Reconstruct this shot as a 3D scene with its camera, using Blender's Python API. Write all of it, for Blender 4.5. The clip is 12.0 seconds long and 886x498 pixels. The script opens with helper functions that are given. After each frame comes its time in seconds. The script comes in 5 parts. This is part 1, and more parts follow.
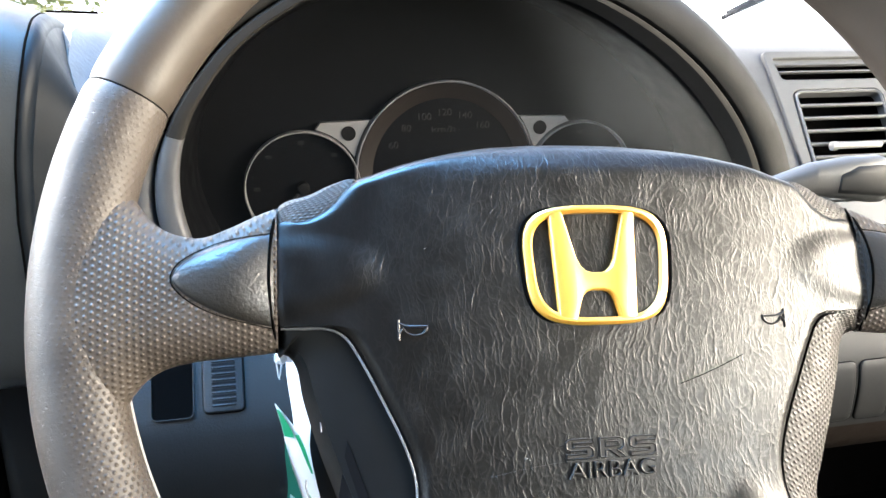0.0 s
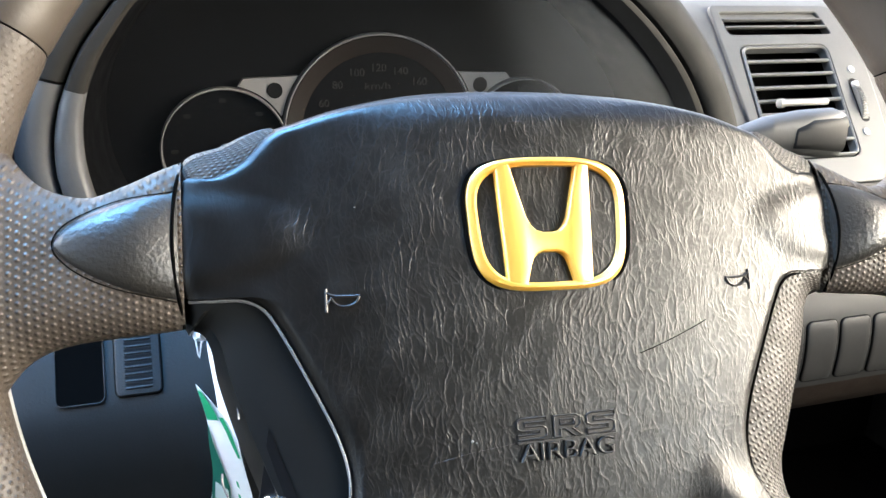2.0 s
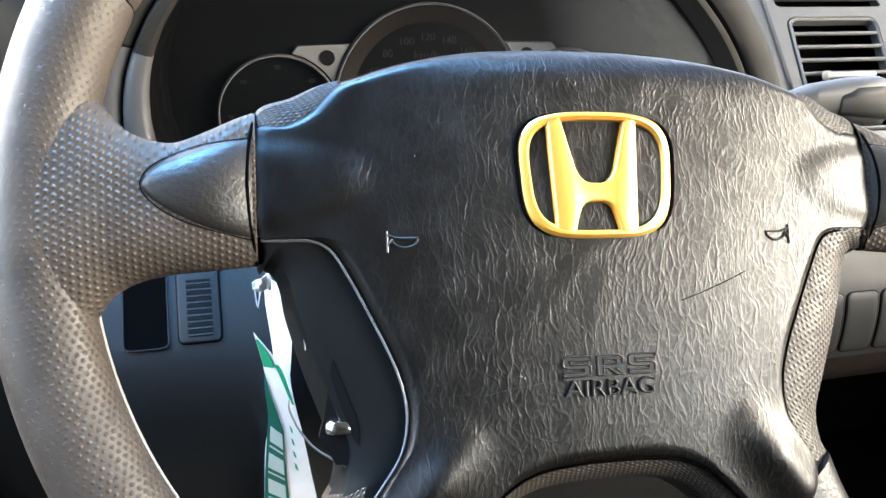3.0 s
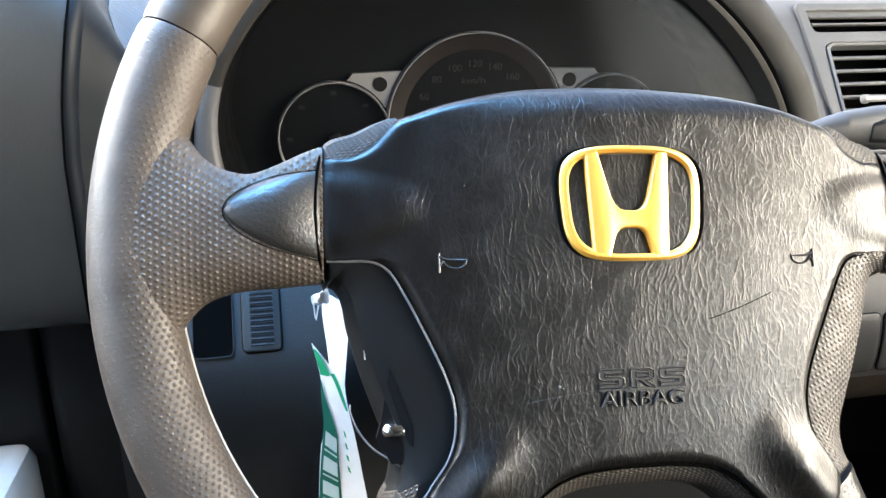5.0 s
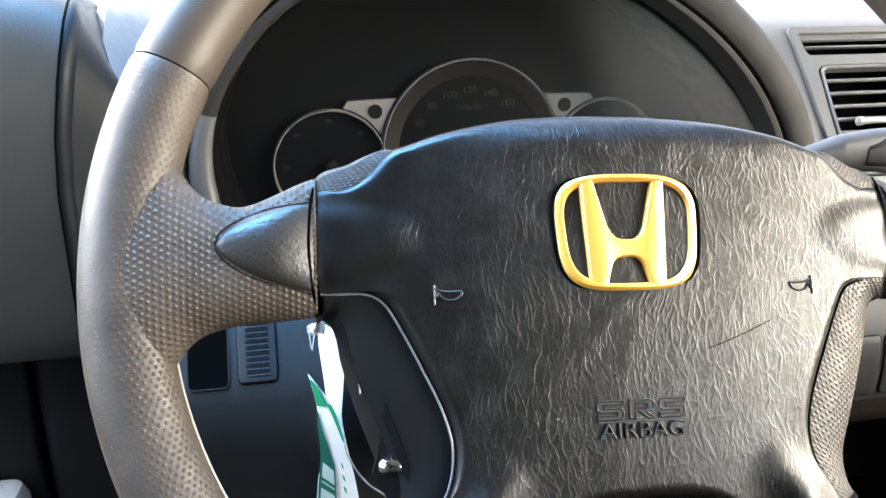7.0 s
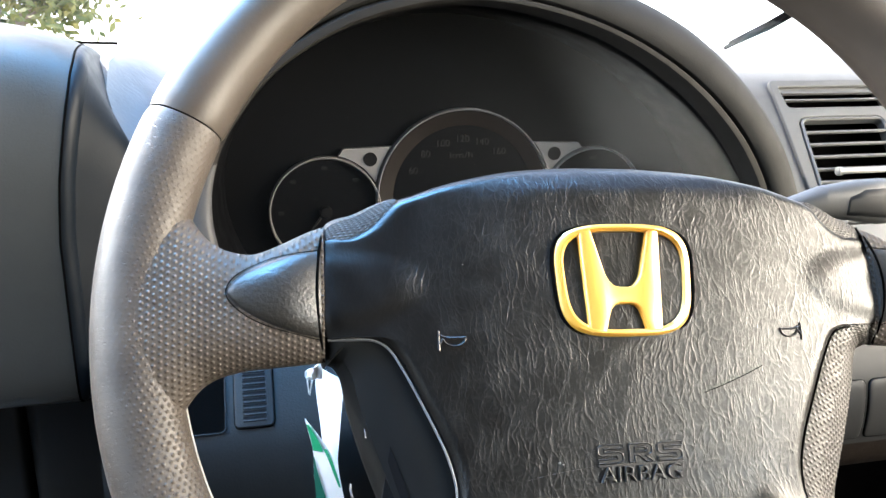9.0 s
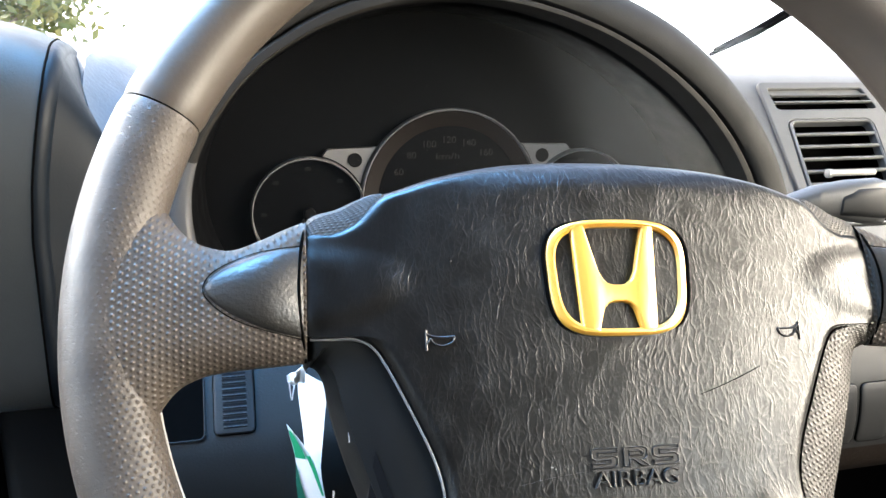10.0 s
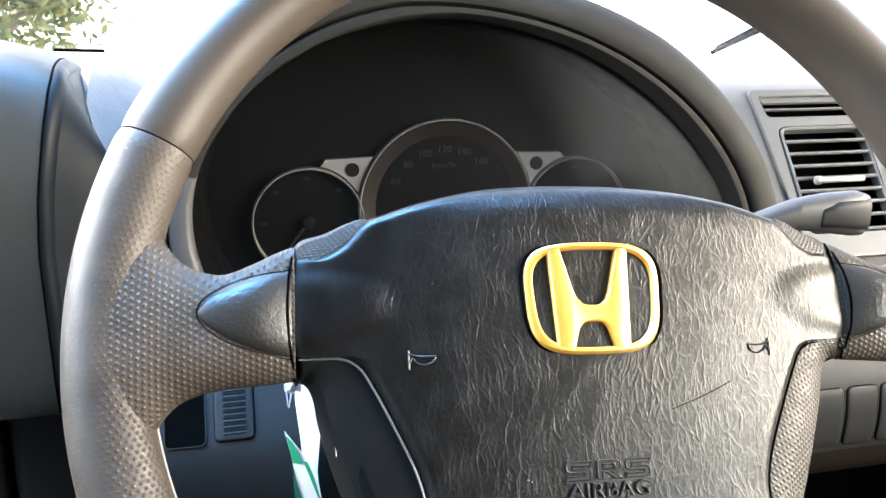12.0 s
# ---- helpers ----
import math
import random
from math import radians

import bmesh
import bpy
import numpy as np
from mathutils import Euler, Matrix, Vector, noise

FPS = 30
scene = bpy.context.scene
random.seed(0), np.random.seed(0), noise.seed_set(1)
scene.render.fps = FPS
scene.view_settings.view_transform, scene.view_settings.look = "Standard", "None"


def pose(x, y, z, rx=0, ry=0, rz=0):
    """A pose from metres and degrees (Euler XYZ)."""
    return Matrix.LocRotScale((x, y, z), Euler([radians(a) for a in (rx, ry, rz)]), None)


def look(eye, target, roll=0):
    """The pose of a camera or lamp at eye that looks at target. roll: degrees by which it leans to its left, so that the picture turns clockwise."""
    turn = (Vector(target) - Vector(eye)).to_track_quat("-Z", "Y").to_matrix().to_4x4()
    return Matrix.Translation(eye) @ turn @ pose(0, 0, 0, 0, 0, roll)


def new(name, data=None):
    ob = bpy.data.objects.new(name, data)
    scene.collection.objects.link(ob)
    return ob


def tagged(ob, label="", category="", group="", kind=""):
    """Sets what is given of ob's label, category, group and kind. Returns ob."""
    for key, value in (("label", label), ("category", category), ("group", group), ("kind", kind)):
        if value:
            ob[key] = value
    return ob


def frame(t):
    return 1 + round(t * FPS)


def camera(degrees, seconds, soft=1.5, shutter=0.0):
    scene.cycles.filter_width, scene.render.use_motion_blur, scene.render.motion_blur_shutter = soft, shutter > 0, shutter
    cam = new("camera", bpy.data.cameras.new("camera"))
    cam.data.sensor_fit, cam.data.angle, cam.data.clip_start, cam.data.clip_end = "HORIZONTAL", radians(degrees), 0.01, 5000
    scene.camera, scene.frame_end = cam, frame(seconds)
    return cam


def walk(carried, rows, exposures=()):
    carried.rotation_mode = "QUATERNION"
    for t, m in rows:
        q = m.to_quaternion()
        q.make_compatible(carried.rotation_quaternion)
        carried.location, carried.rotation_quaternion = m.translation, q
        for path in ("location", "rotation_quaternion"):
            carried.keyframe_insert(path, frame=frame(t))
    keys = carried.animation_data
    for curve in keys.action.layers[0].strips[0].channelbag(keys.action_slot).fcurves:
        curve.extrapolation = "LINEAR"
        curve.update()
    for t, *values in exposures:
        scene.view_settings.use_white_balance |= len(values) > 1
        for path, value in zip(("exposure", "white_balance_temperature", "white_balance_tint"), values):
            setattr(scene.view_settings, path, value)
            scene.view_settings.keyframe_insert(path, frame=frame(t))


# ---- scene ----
# The camera is hand-held in front of a car's steering wheel. x right, y towards the windscreen; the hub is near (0, 0, HUB).
HUB = 1.05
cam = camera(58.4, 12.0)
METRES, TILT, LEAN, TURN = 0.2, -17.0, 0.0, -12.5
EYE = (-0.1107, -0.2402, HUB + 0.1068)
EXPOSURE = 2.76
ROWS = [
    (0.0, 0.0, 0.0, 0.0, 0.0, 0.0, -0.0),
    (0.5, 0.0081, 0.0928, -0.0229, -2.77, -1.73, 0.32),
    (1.0, 0.0025, 0.143, -0.0401, -3.69, -2.47, 0.17),
    (1.5, -0.0012, 0.1338, -0.0303, -3.57, -2.22, 0.27),
    (2.0, 0.0093, 0.1614, -0.0183, -4.4, -2.17, 0.71),
    (2.5, -0.0035, 0.1491, -0.0271, -4.18, -1.92, 0.58),
    (3.0, -0.0243, 0.0805, -0.0692, -1.74, -3.55, -0.2),
    (3.2, -0.0387, 0.0062, -0.0716, 0.47, -4.73, -0.55),
    (4.8, -0.0364, -0.0580, -0.0530, 1.80, -2.98, -0.94),
    (5.0, -0.0334, -0.0534, -0.0454, 1.44, -2.7, -0.47),
    (5.5, -0.0291, -0.0383, -0.0483, 1.2, -1.96, -0.57),
    (6.0, -0.0285, -0.0212, -0.0509, 1.1, -2.29, -0.22),
    (6.5, -0.0339, -0.0426, -0.0389, 1.33, -0.83, -0.34),
    (7.0, -0.0273, -0.0392, -0.0291, 1.32, -1.12, 0.18),
    (7.2, -0.0241, -0.0288, -0.0320, 1.15, -1.32, 0.14),
    (8.8, -0.0610, -0.1155, -0.0245, 0.84, 1.87, -0.11),
    (9.0, -0.0655, -0.0851, -0.0217, 0.05, 2.01, 0.01),
    (9.5, -0.0691, -0.0593, -0.0307, -0.49, 1.86, 0.17),
    (10.0, -0.0704, -0.0284, -0.0425, -1.05, 2.66, 0.02),
    (10.5, -0.0713, 0.0276, -0.043, -2.57, 2.18, 0.49),
    (11.0, -0.0667, 0.0177, -0.0358, -2.09, 2.45, 0.53),
    (11.5, -0.0446, 0.0567, -0.0539, -2.23, 1.15, 0.53),
    (12.0, -0.0207, -0.1004, 0.0119, -0.35, 2.06, 0.24),
]
walk(cam, [(t, pose(*EYE, TILT, LEAN, TURN) @ pose(METRES * x, METRES * y, METRES * z, 90 + pitch, roll, yaw)) for t, x, y, z, yaw, pitch, roll in ROWS],
     exposures=[(0.0, EXPOSURE + 0.26), (0.7, EXPOSURE + 0.08), (2.0, EXPOSURE), (11.0, EXPOSURE), (12.0, EXPOSURE + 0.08)])

# ---- light ----
world = bpy.data.worlds.new("sky")
scene.world = world
world.use_nodes = True
SUN_WAY = Vector((-0.50, 0.52, 0.69)).normalized()      # towards the sun
sky = world.node_tree.nodes.new("ShaderNodeTexSky")
sky.sky_type, sky.sun_disc = "NISHITA", False
sky.dust_density, sky.ozone_density = 2.6, 1.0
sky.sun_elevation = math.asin(SUN_WAY.z)
sky.sun_rotation = math.atan2(SUN_WAY.x, SUN_WAY.y)
back = world.node_tree.nodes["Background"]
world.node_tree.links.new(sky.outputs[0], back.inputs[0])
back.inputs[1].default_value = 0.15
sun = new("sun", bpy.data.lights.new("sun", "SUN"))
sun.data.energy, sun.data.angle, sun.data.color = 1.6, radians(0.5), (1.0, 0.93, 0.82)
sun.matrix_world = look(SUN_WAY * 20, (0, 0, 0))


def window_light(name, eye, target, width, height, watts, colour, spread=180):
    """An area lamp in a window's opening that stands in for daylight."""
    lamp = new(name, bpy.data.lights.new(name, "AREA"))
    lamp.data.shape, lamp.data.size, lamp.data.size_y = "RECTANGLE", width, height
    lamp.data.energy, lamp.data.color, lamp.data.spread = watts, colour, radians(spread)
    lamp.matrix_world = look(eye, target)


window_light("passenger_window_light", (1.16, -0.35, HUB + 0.28), (0.0, -0.35, HUB + 0.20), 1.2, 0.50, 14.0, (1.0, 0.88, 0.70))
# out of view, added to lighten the reflection in the instrument cover
window_light("rear_passenger_window_light", (1.16, -1.46, HUB + 0.28), (0.1, -0.9, HUB + 0.15), 0.84, 0.46, 2.3, (1.0, 1.0, 0.94))
window_light("driver_window_light", (-0.53, 0.27, HUB + 0.25), (0.3, 0.10, HUB + 0.12), 0.70, 0.26, 2.3, (0.93, 0.97, 1.0))
# added narrow blue lamp, for the sky sheen on the wheel's cover
window_light("windscreen_sheen_lamp", (-0.22, 0.17, HUB + 0.455), (-0.12, 0.02, HUB + 0.03), 0.44, 0.30, 0.85, (0.13, 0.48, 1.0), 84)


# ---- mesh helpers ----
def part(name, data, material, parent=None, label="", smooth=True, flat=False):
    """One mesh object, under a thing or a part, from (verts, faces) or (verts, faces, uvs)."""
    verts, faces, *uvs = data
    me = bpy.data.meshes.new(name)
    me.from_pydata([tuple(v) for v in verts], [], faces)
    if uvs:
        layer = me.uv_layers.new(name="uv")
        flat_uv = np.array(uvs[0], float)[[l.vertex_index for l in me.loops]].ravel()
        layer.data.foreach_set("uv", flat_uv)
    bm = bmesh.new()
    bm.from_mesh(me)
    bmesh.ops.recalc_face_normals(bm, faces=bm.faces)
    bm.to_mesh(me)
    bm.free()
    me.polygons.foreach_set("use_smooth", [not flat] * len(me.polygons))
    if smooth and not flat:
        me.set_sharp_from_angle(angle=radians(42))
    me.materials.append(material)
    ob = new(name, me)
    if parent:
        ob.parent = parent
    if label:
        ob["label"] = label
    return ob


def thing(name, label, category, m=None, group="", kind=""):
    ob = new(name)
    ob.empty_display_size = 0.05
    if m is not None:
        ob.matrix_world = m
    return tagged(ob, label, category, group, kind)


def moved(data, m):
    verts, *rest = data
    return ([m @ Vector(v) for v in verts], *rest)


def joined(*many):
    verts, faces = [], []
    for v, f, *_ in many:
        n = len(verts)
        verts += [tuple(p) for p in v]
        faces += [tuple(i + n for i in face) for face in f]
    return verts, faces


def loft(rings, closed=True, caps=(True, True), uv=None):
    """A skin over rings of equally many points. uv: metres per unit of u and v, from the lengths."""
    n, m = len(rings), len(rings[0])
    verts = [tuple(p) for ring in rings for p in ring]
    faces = []
    for i in range(n - 1):
        for j in range(m if closed else m - 1):
            a, b = i * m + j, i * m + (j + 1) % m
            faces.append((a, b, b + m, a + m))
    if closed and caps[0]:
        faces.append(tuple(range(m - 1, -1, -1)))
    if closed and caps[1]:
        faces.append(tuple((n - 1) * m + j for j in range(m)))
    return verts, faces


def outline_offset(pts, d):
    """A closed 2D outline moved outwards by d (counter-clockwise points)."""
    p = np.array(pts, float)
    t = np.roll(p, -1, 0) - np.roll(p, 1, 0)
    t /= np.maximum(np.linalg.norm(t, axis=1), 1e-9)[:, None]
    return p + d * np.stack([t[:, 1], -t[:, 0]], 1)


def spline(pts, n, closed=False):
    """n points along a Catmull-Rom curve through pts, evenly spaced."""
    p = np.array(pts, float)
    k = len(p)
    fine = []
    for i in range(k if closed else k - 1):
        if closed:
            a, b, c, d = p[(i - 1) % k], p[i], p[(i + 1) % k], p[(i + 2) % k]
        else:
            b, c = p[i], p[i + 1]
            a = p[i - 1] if i else 2 * b - c
            d = p[i + 2] if i + 2 < k else 2 * c - b
        for s in np.linspace(0, 1, 24, endpoint=False):
            fine.append(0.5 * (2 * b + (c - a) * s + (2 * a - 5 * b + 4 * c - d) * s**2 + (3 * b - a - 3 * c + d) * s**3))
    fine.append(p[0] if closed else p[-1])
    fine = np.array(fine)
    run = np.r_[0, np.cumsum(np.linalg.norm(np.diff(fine, axis=0), axis=1))]
    at = np.linspace(0, run[-1], n, endpoint=not closed)
    return np.stack([np.interp(at, run, fine[:, j]) for j in range(p.shape[1])], 1)


def rounded(w, h, r, n=6, cx=0.0, cy=0.0):
    """A rounded rectangle, counter-clockwise."""
    pts = []
    for sx, sy, a0 in ((1, 1, 0), (-1, 1, 90), (-1, -1, 180), (1, -1, 270)):
        for k in range(n + 1):
            a = radians(a0 + 90 * k / n)
            pts.append((cx + sx * (w / 2 - r) + r * math.cos(a), cy + sy * (h / 2 - r) + r * math.sin(a)))
    return np.array(pts)


def rounded_poly(corners, n=6):
    """A closed outline with its corners rounded: (x, y, radius)."""
    pts, k = [], len(corners)
    for i, (x, y, r) in enumerate(corners):
        p = Vector((x, y))
        a = (Vector(corners[i - 1][:2]) - p).normalized()
        b = (Vector(corners[(i + 1) % k][:2]) - p).normalized()
        for j in range(n + 1):
            t = j / n
            pts.append(tuple(p + a * r * (1 - t) ** 2 + b * r * t**2))
    return np.array(pts)


def circle(r, n=32, cx=0.0, cy=0.0):
    return np.array([(cx + r * math.cos(2 * math.pi * k / n), cy + r * math.sin(2 * math.pi * k / n)) for k in range(n)])


def plate(outline, z0, z1, bevel=0.0, steps=3):
    """A slab with rounded upper edges over a counter-clockwise 2D outline."""
    rings = [[(x, y, z0) for x, y in outline]]
    if bevel:
        for k in range(steps + 1):
            a = math.pi / 2 * k / steps
            o = outline_offset(outline, -bevel * (1 - math.cos(a)))
            rings.append([(x, y, z1 - bevel + bevel * math.sin(a)) for x, y in o])
    else:
        rings.append([(x, y, z1) for x, y in outline])
    return loft(rings)


def ring_band(outer, inner, z0, z1, bevel=0.0008):
    """A flat frame between two outlines of equally many points, with softened edges."""
    o1, i1 = outline_offset(outer, -bevel), outline_offset(inner, bevel)
    rings = [[(x, y, z0) for x, y in outer], [(x, y, z1 - bevel) for x, y in outer], [(x, y, z1) for x, y in o1],
             [(x, y, z1) for x, y in i1], [(x, y, z1 - bevel) for x, y in inner], [(x, y, z0) for x, y in inner]]
    rings.append(rings[0])
    return loft(rings, caps=(False, False))


def tube(path, r, n=10, caps=True):
    """A round tube along points; r may be one radius or one for each point."""
    p = [Vector(v) for v in path]
    radii = r if isinstance(r, (list, tuple, np.ndarray)) else [r] * len(p)
    rings, side = [], None
    for i, c in enumerate(p):
        t = (p[min(i + 1, len(p) - 1)] - p[max(i - 1, 0)]).normalized()
        side = (side or (Vector((0, 0, 1)) if abs(t.z) < 0.9 else Vector((1, 0, 0))))
        side = (side - t * side.dot(t)).normalized()
        up = t.cross(side)
        rings.append([c + radii[i] * (side * math.cos(2 * math.pi * k / n) + up * math.sin(2 * math.pi * k / n)) for k in range(n)])
    return loft(rings, caps=(caps, caps))


def block(x0, x1, y0, y1, z0, z1, bevel=0.004):
    """A box with all its edges softened."""
    b = min(bevel, (x1 - x0) / 2.01, (y1 - y0) / 2.01, (z1 - z0) / 2.01)
    cx, cy, w, h = (x0 + x1) / 2, (y0 + y1) / 2, x1 - x0, y1 - y0
    rings = []
    for z, inset in ((z0, b), (z0 + 0.3 * b, 0.3 * b), (z0 + b, 0), (z1 - b, 0), (z1 - 0.3 * b, 0.3 * b), (z1, b)):
        rings.append([(x, y, z) for x, y in rounded(w - 2 * inset, h - 2 * inset, max(b - inset, 0.0002) + 0.0002, 3, cx, cy)])
    return loft(rings)


def frame_from(origin, right, up):
    """A pose whose x is right, y up the surface and z out of it."""
    x, y = Vector(right).normalized(), Vector(up).normalized()
    z = x.cross(y)
    return Matrix.Translation(origin) @ Matrix((x, y, z)).transposed().to_4x4()


def words(text, size, extrude, stretch=1.0, bevel=0.0):
    """A flat mesh of lettering in the built-in font, centred."""
    curve = bpy.data.curves.new("lettering", "FONT")
    curve.body, curve.size, curve.extrude, curve.align_x, curve.align_y = text, size, extrude, "CENTER", "CENTER"
    curve.offset, curve.bevel_depth, curve.bevel_resolution = -size * 0.004 - bevel, bevel, 1
    ob = new("lettering", curve)
    me = ob.evaluated_get(bpy.context.evaluated_depsgraph_get()).to_mesh()
    data = [Vector((v.co.x * stretch, v.co.y, v.co.z)) for v in me.vertices], [tuple(p.vertices) for p in me.polygons]
    bpy.data.objects.remove(ob)
    return data


# ---- materials ----
def material(name, colour, rough=0.5, metal=0.0, spec=0.5, coat=0.0):
    m = bpy.data.materials.new(name)
    m.use_nodes = True
    b = m.node_tree.nodes["Principled BSDF"]
    b.inputs["Base Color"].default_value = (*colour, 1)
    b.inputs["Roughness"].default_value = rough
    b.inputs["Metallic"].default_value = metal
    b.inputs["Specular IOR Level"].default_value = spec
    b.inputs["Coat Weight"].default_value = coat
    return m


def nodes_of(m):
    return m.node_tree.nodes, m.node_tree.links, m.node_tree.nodes["Principled BSDF"]


def add_math(m, op, a, b=0.0, c=0.0):
    nodes, links, _ = nodes_of(m)
    n = nodes.new("ShaderNodeMath")
    n.operation = op
    for i, v in enumerate((a, b, c)):
        if isinstance(v, (int, float)):
            n.inputs[i].default_value = v
        else:
            links.new(v, n.inputs[i])
    return n.outputs[0]


def coords(m, kind="Object", scale=(1, 1, 1), turn=(0, 0, 0)):
    nodes, links, _ = nodes_of(m)
    tc, mp = nodes.new("ShaderNodeTexCoord"), nodes.new("ShaderNodeMapping")
    mp.inputs["Scale"].default_value = scale
    mp.inputs["Rotation"].default_value = turn
    links.new(tc.outputs[kind], mp.inputs["Vector"])
    return mp.outputs[0]


def add_noise(m, vec, scale, detail=4.0, rough=0.5, distort=0.0):
    nodes, links, _ = nodes_of(m)
    n = nodes.new("ShaderNodeTexNoise")
    for key, v in (("Scale", scale), ("Detail", detail), ("Roughness", rough), ("Distortion", distort)):
        n.inputs[key].default_value = v
    links.new(vec, n.inputs["Vector"])
    return n.outputs["Fac"]


def add_bump(m, heights, strength=1.0):
    """Chains bumps: (height socket, metres)."""
    nodes, links, bsdf = nodes_of(m)
    last = None
    for h, d in heights:
        n = nodes.new("ShaderNodeBump")
        n.inputs["Strength"].default_value = strength
        n.inputs["Distance"].default_value = d
        links.new(h, n.inputs["Height"])
        if last:
            links.new(last, n.inputs["Normal"])
        last = n.outputs[0]
    links.new(last, bsdf.inputs["Normal"])


def vary(m, fac, colours, socket="Base Color"):
    """Runs a factor through a ramp of (position, colour or grey) into a socket."""
    nodes, links, bsdf = nodes_of(m)
    r = nodes.new("ShaderNodeValToRGB")
    els = r.color_ramp.elements
    while len(els) < len(colours):
        els.new(0.5)
    for e, (p, c) in zip(els, colours):
        e.position, e.color = p, (*c, 1) if isinstance(c, tuple) else (c, c, c, 1)
    links.new(fac, r.inputs[0])
    links.new(r.outputs[0], bsdf.inputs[socket])


def hex_dots(m, pitch, low):
    """A field of raised dots in a hexagonal lattice, over uv in metres; low: how much of the ground between them is flat."""
    nodes, links, _ = nodes_of(m)
    sep = nodes.new("ShaderNodeSeparateXYZ")
    links.new(coords(m, "UV"), sep.inputs[0])
    k = 2 * math.pi / (pitch * math.sqrt(3) / 2)
    x, y = sep.outputs[0], sep.outputs[1]
    total = None
    for a in (0, 60, 120):
        phase = add_math(m, "ADD", add_math(m, "MULTIPLY", x, k * math.cos(radians(a))), add_math(m, "MULTIPLY", y, k * math.sin(radians(a))))
        c = add_math(m, "COSINE", phase)
        total = c if total is None else add_math(m, "ADD", total, c)
    t = add_math(m, "MULTIPLY", add_math(m, "MAXIMUM", add_math(m, "SUBTRACT", total, low), 0.0), 1.0 / (3.0 - low))
    return add_math(m, "MULTIPLY", add_math(m, "MULTIPLY", t, t), 3.0)


def dimpled_leather(name, colour, rough, pitch, depth, worn=False):
    """Dots over the uv; worn: the dots are rubbed away on the outside of the rim."""
    m = material(name, colour, rough)
    nodes, links, _ = nodes_of(m)
    vec = coords(m)
    dots = hex_dots(m, pitch, -0.9 if worn else -1.3)
    if worn:
        sep = nodes.new("ShaderNodeSeparateXYZ")
        links.new(coords(m, "UV"), sep.inputs[0])
        ramp = nodes.new("ShaderNodeMapRange")
        for key, v in (("From Min", 0.0180), ("From Max", 0.0260), ("To Min", 0.10), ("To Max", 1.0)):
            ramp.inputs[key].default_value = v
        links.new(sep.outputs[1], ramp.inputs["Value"])
        up = nodes.new("ShaderNodeMapRange")               # rubbed flatter towards the upper joint
        for key, v in (("From Min", 0.49), ("From Max", 0.60), ("To Min", 0.35), ("To Max", 1.0)):
            up.inputs[key].default_value = v
        links.new(sep.outputs[0], up.inputs["Value"])
        dots = add_math(m, "MULTIPLY", dots, up.outputs[0])
        dots = add_math(m, "MULTIPLY", dots, ramp.outputs[0])
        pits = add_math(m, "MINIMUM", add_math(m, "SUBTRACT", add_noise(m, vec, 560, 3, 0.6), 0.40), 0.0)
        dots = add_math(m, "ADD", dots, add_math(m, "MULTIPLY", pits, 9.0))
    wear = add_noise(m, vec, 45, 4, 0.6)
    fine = add_noise(m, vec, 1800, 3)
    vary(m, wear, [(0.3, tuple(c * 0.75 for c in colour)), (0.7, tuple(c * 1.3 for c in colour))])
    vary(m, add_noise(m, vec, 160, 5, 0.65), [(0.3, rough - 0.10), (0.75, rough + 0.15)], "Roughness")
    add_bump(m, [(add_math(m, "MULTIPLY", dots, 0.22), depth), (fine, 0.00008), (wear, 0.0004)])
    return m


def grained_plastic(name, colour, rough, grain=900.0, depth=0.00012, spec=0.5, wide=14.0):
    m = material(name, colour, rough, spec=spec)
    vec = coords(m)
    fine = add_noise(m, vec, grain, 3, 0.6)
    tint = add_noise(m, vec, wide, 5, 0.6)
    vary(m, tint, [(0.25, tuple(c * 0.85 for c in colour)), (0.75, tuple(c * 1.18 for c in colour))])
    vary(m, add_noise(m, vec, 60, 4), [(0.3, rough - 0.06), (0.7, rough + 0.08)], "Roughness")
    add_bump(m, [(fine, depth)])
    return m


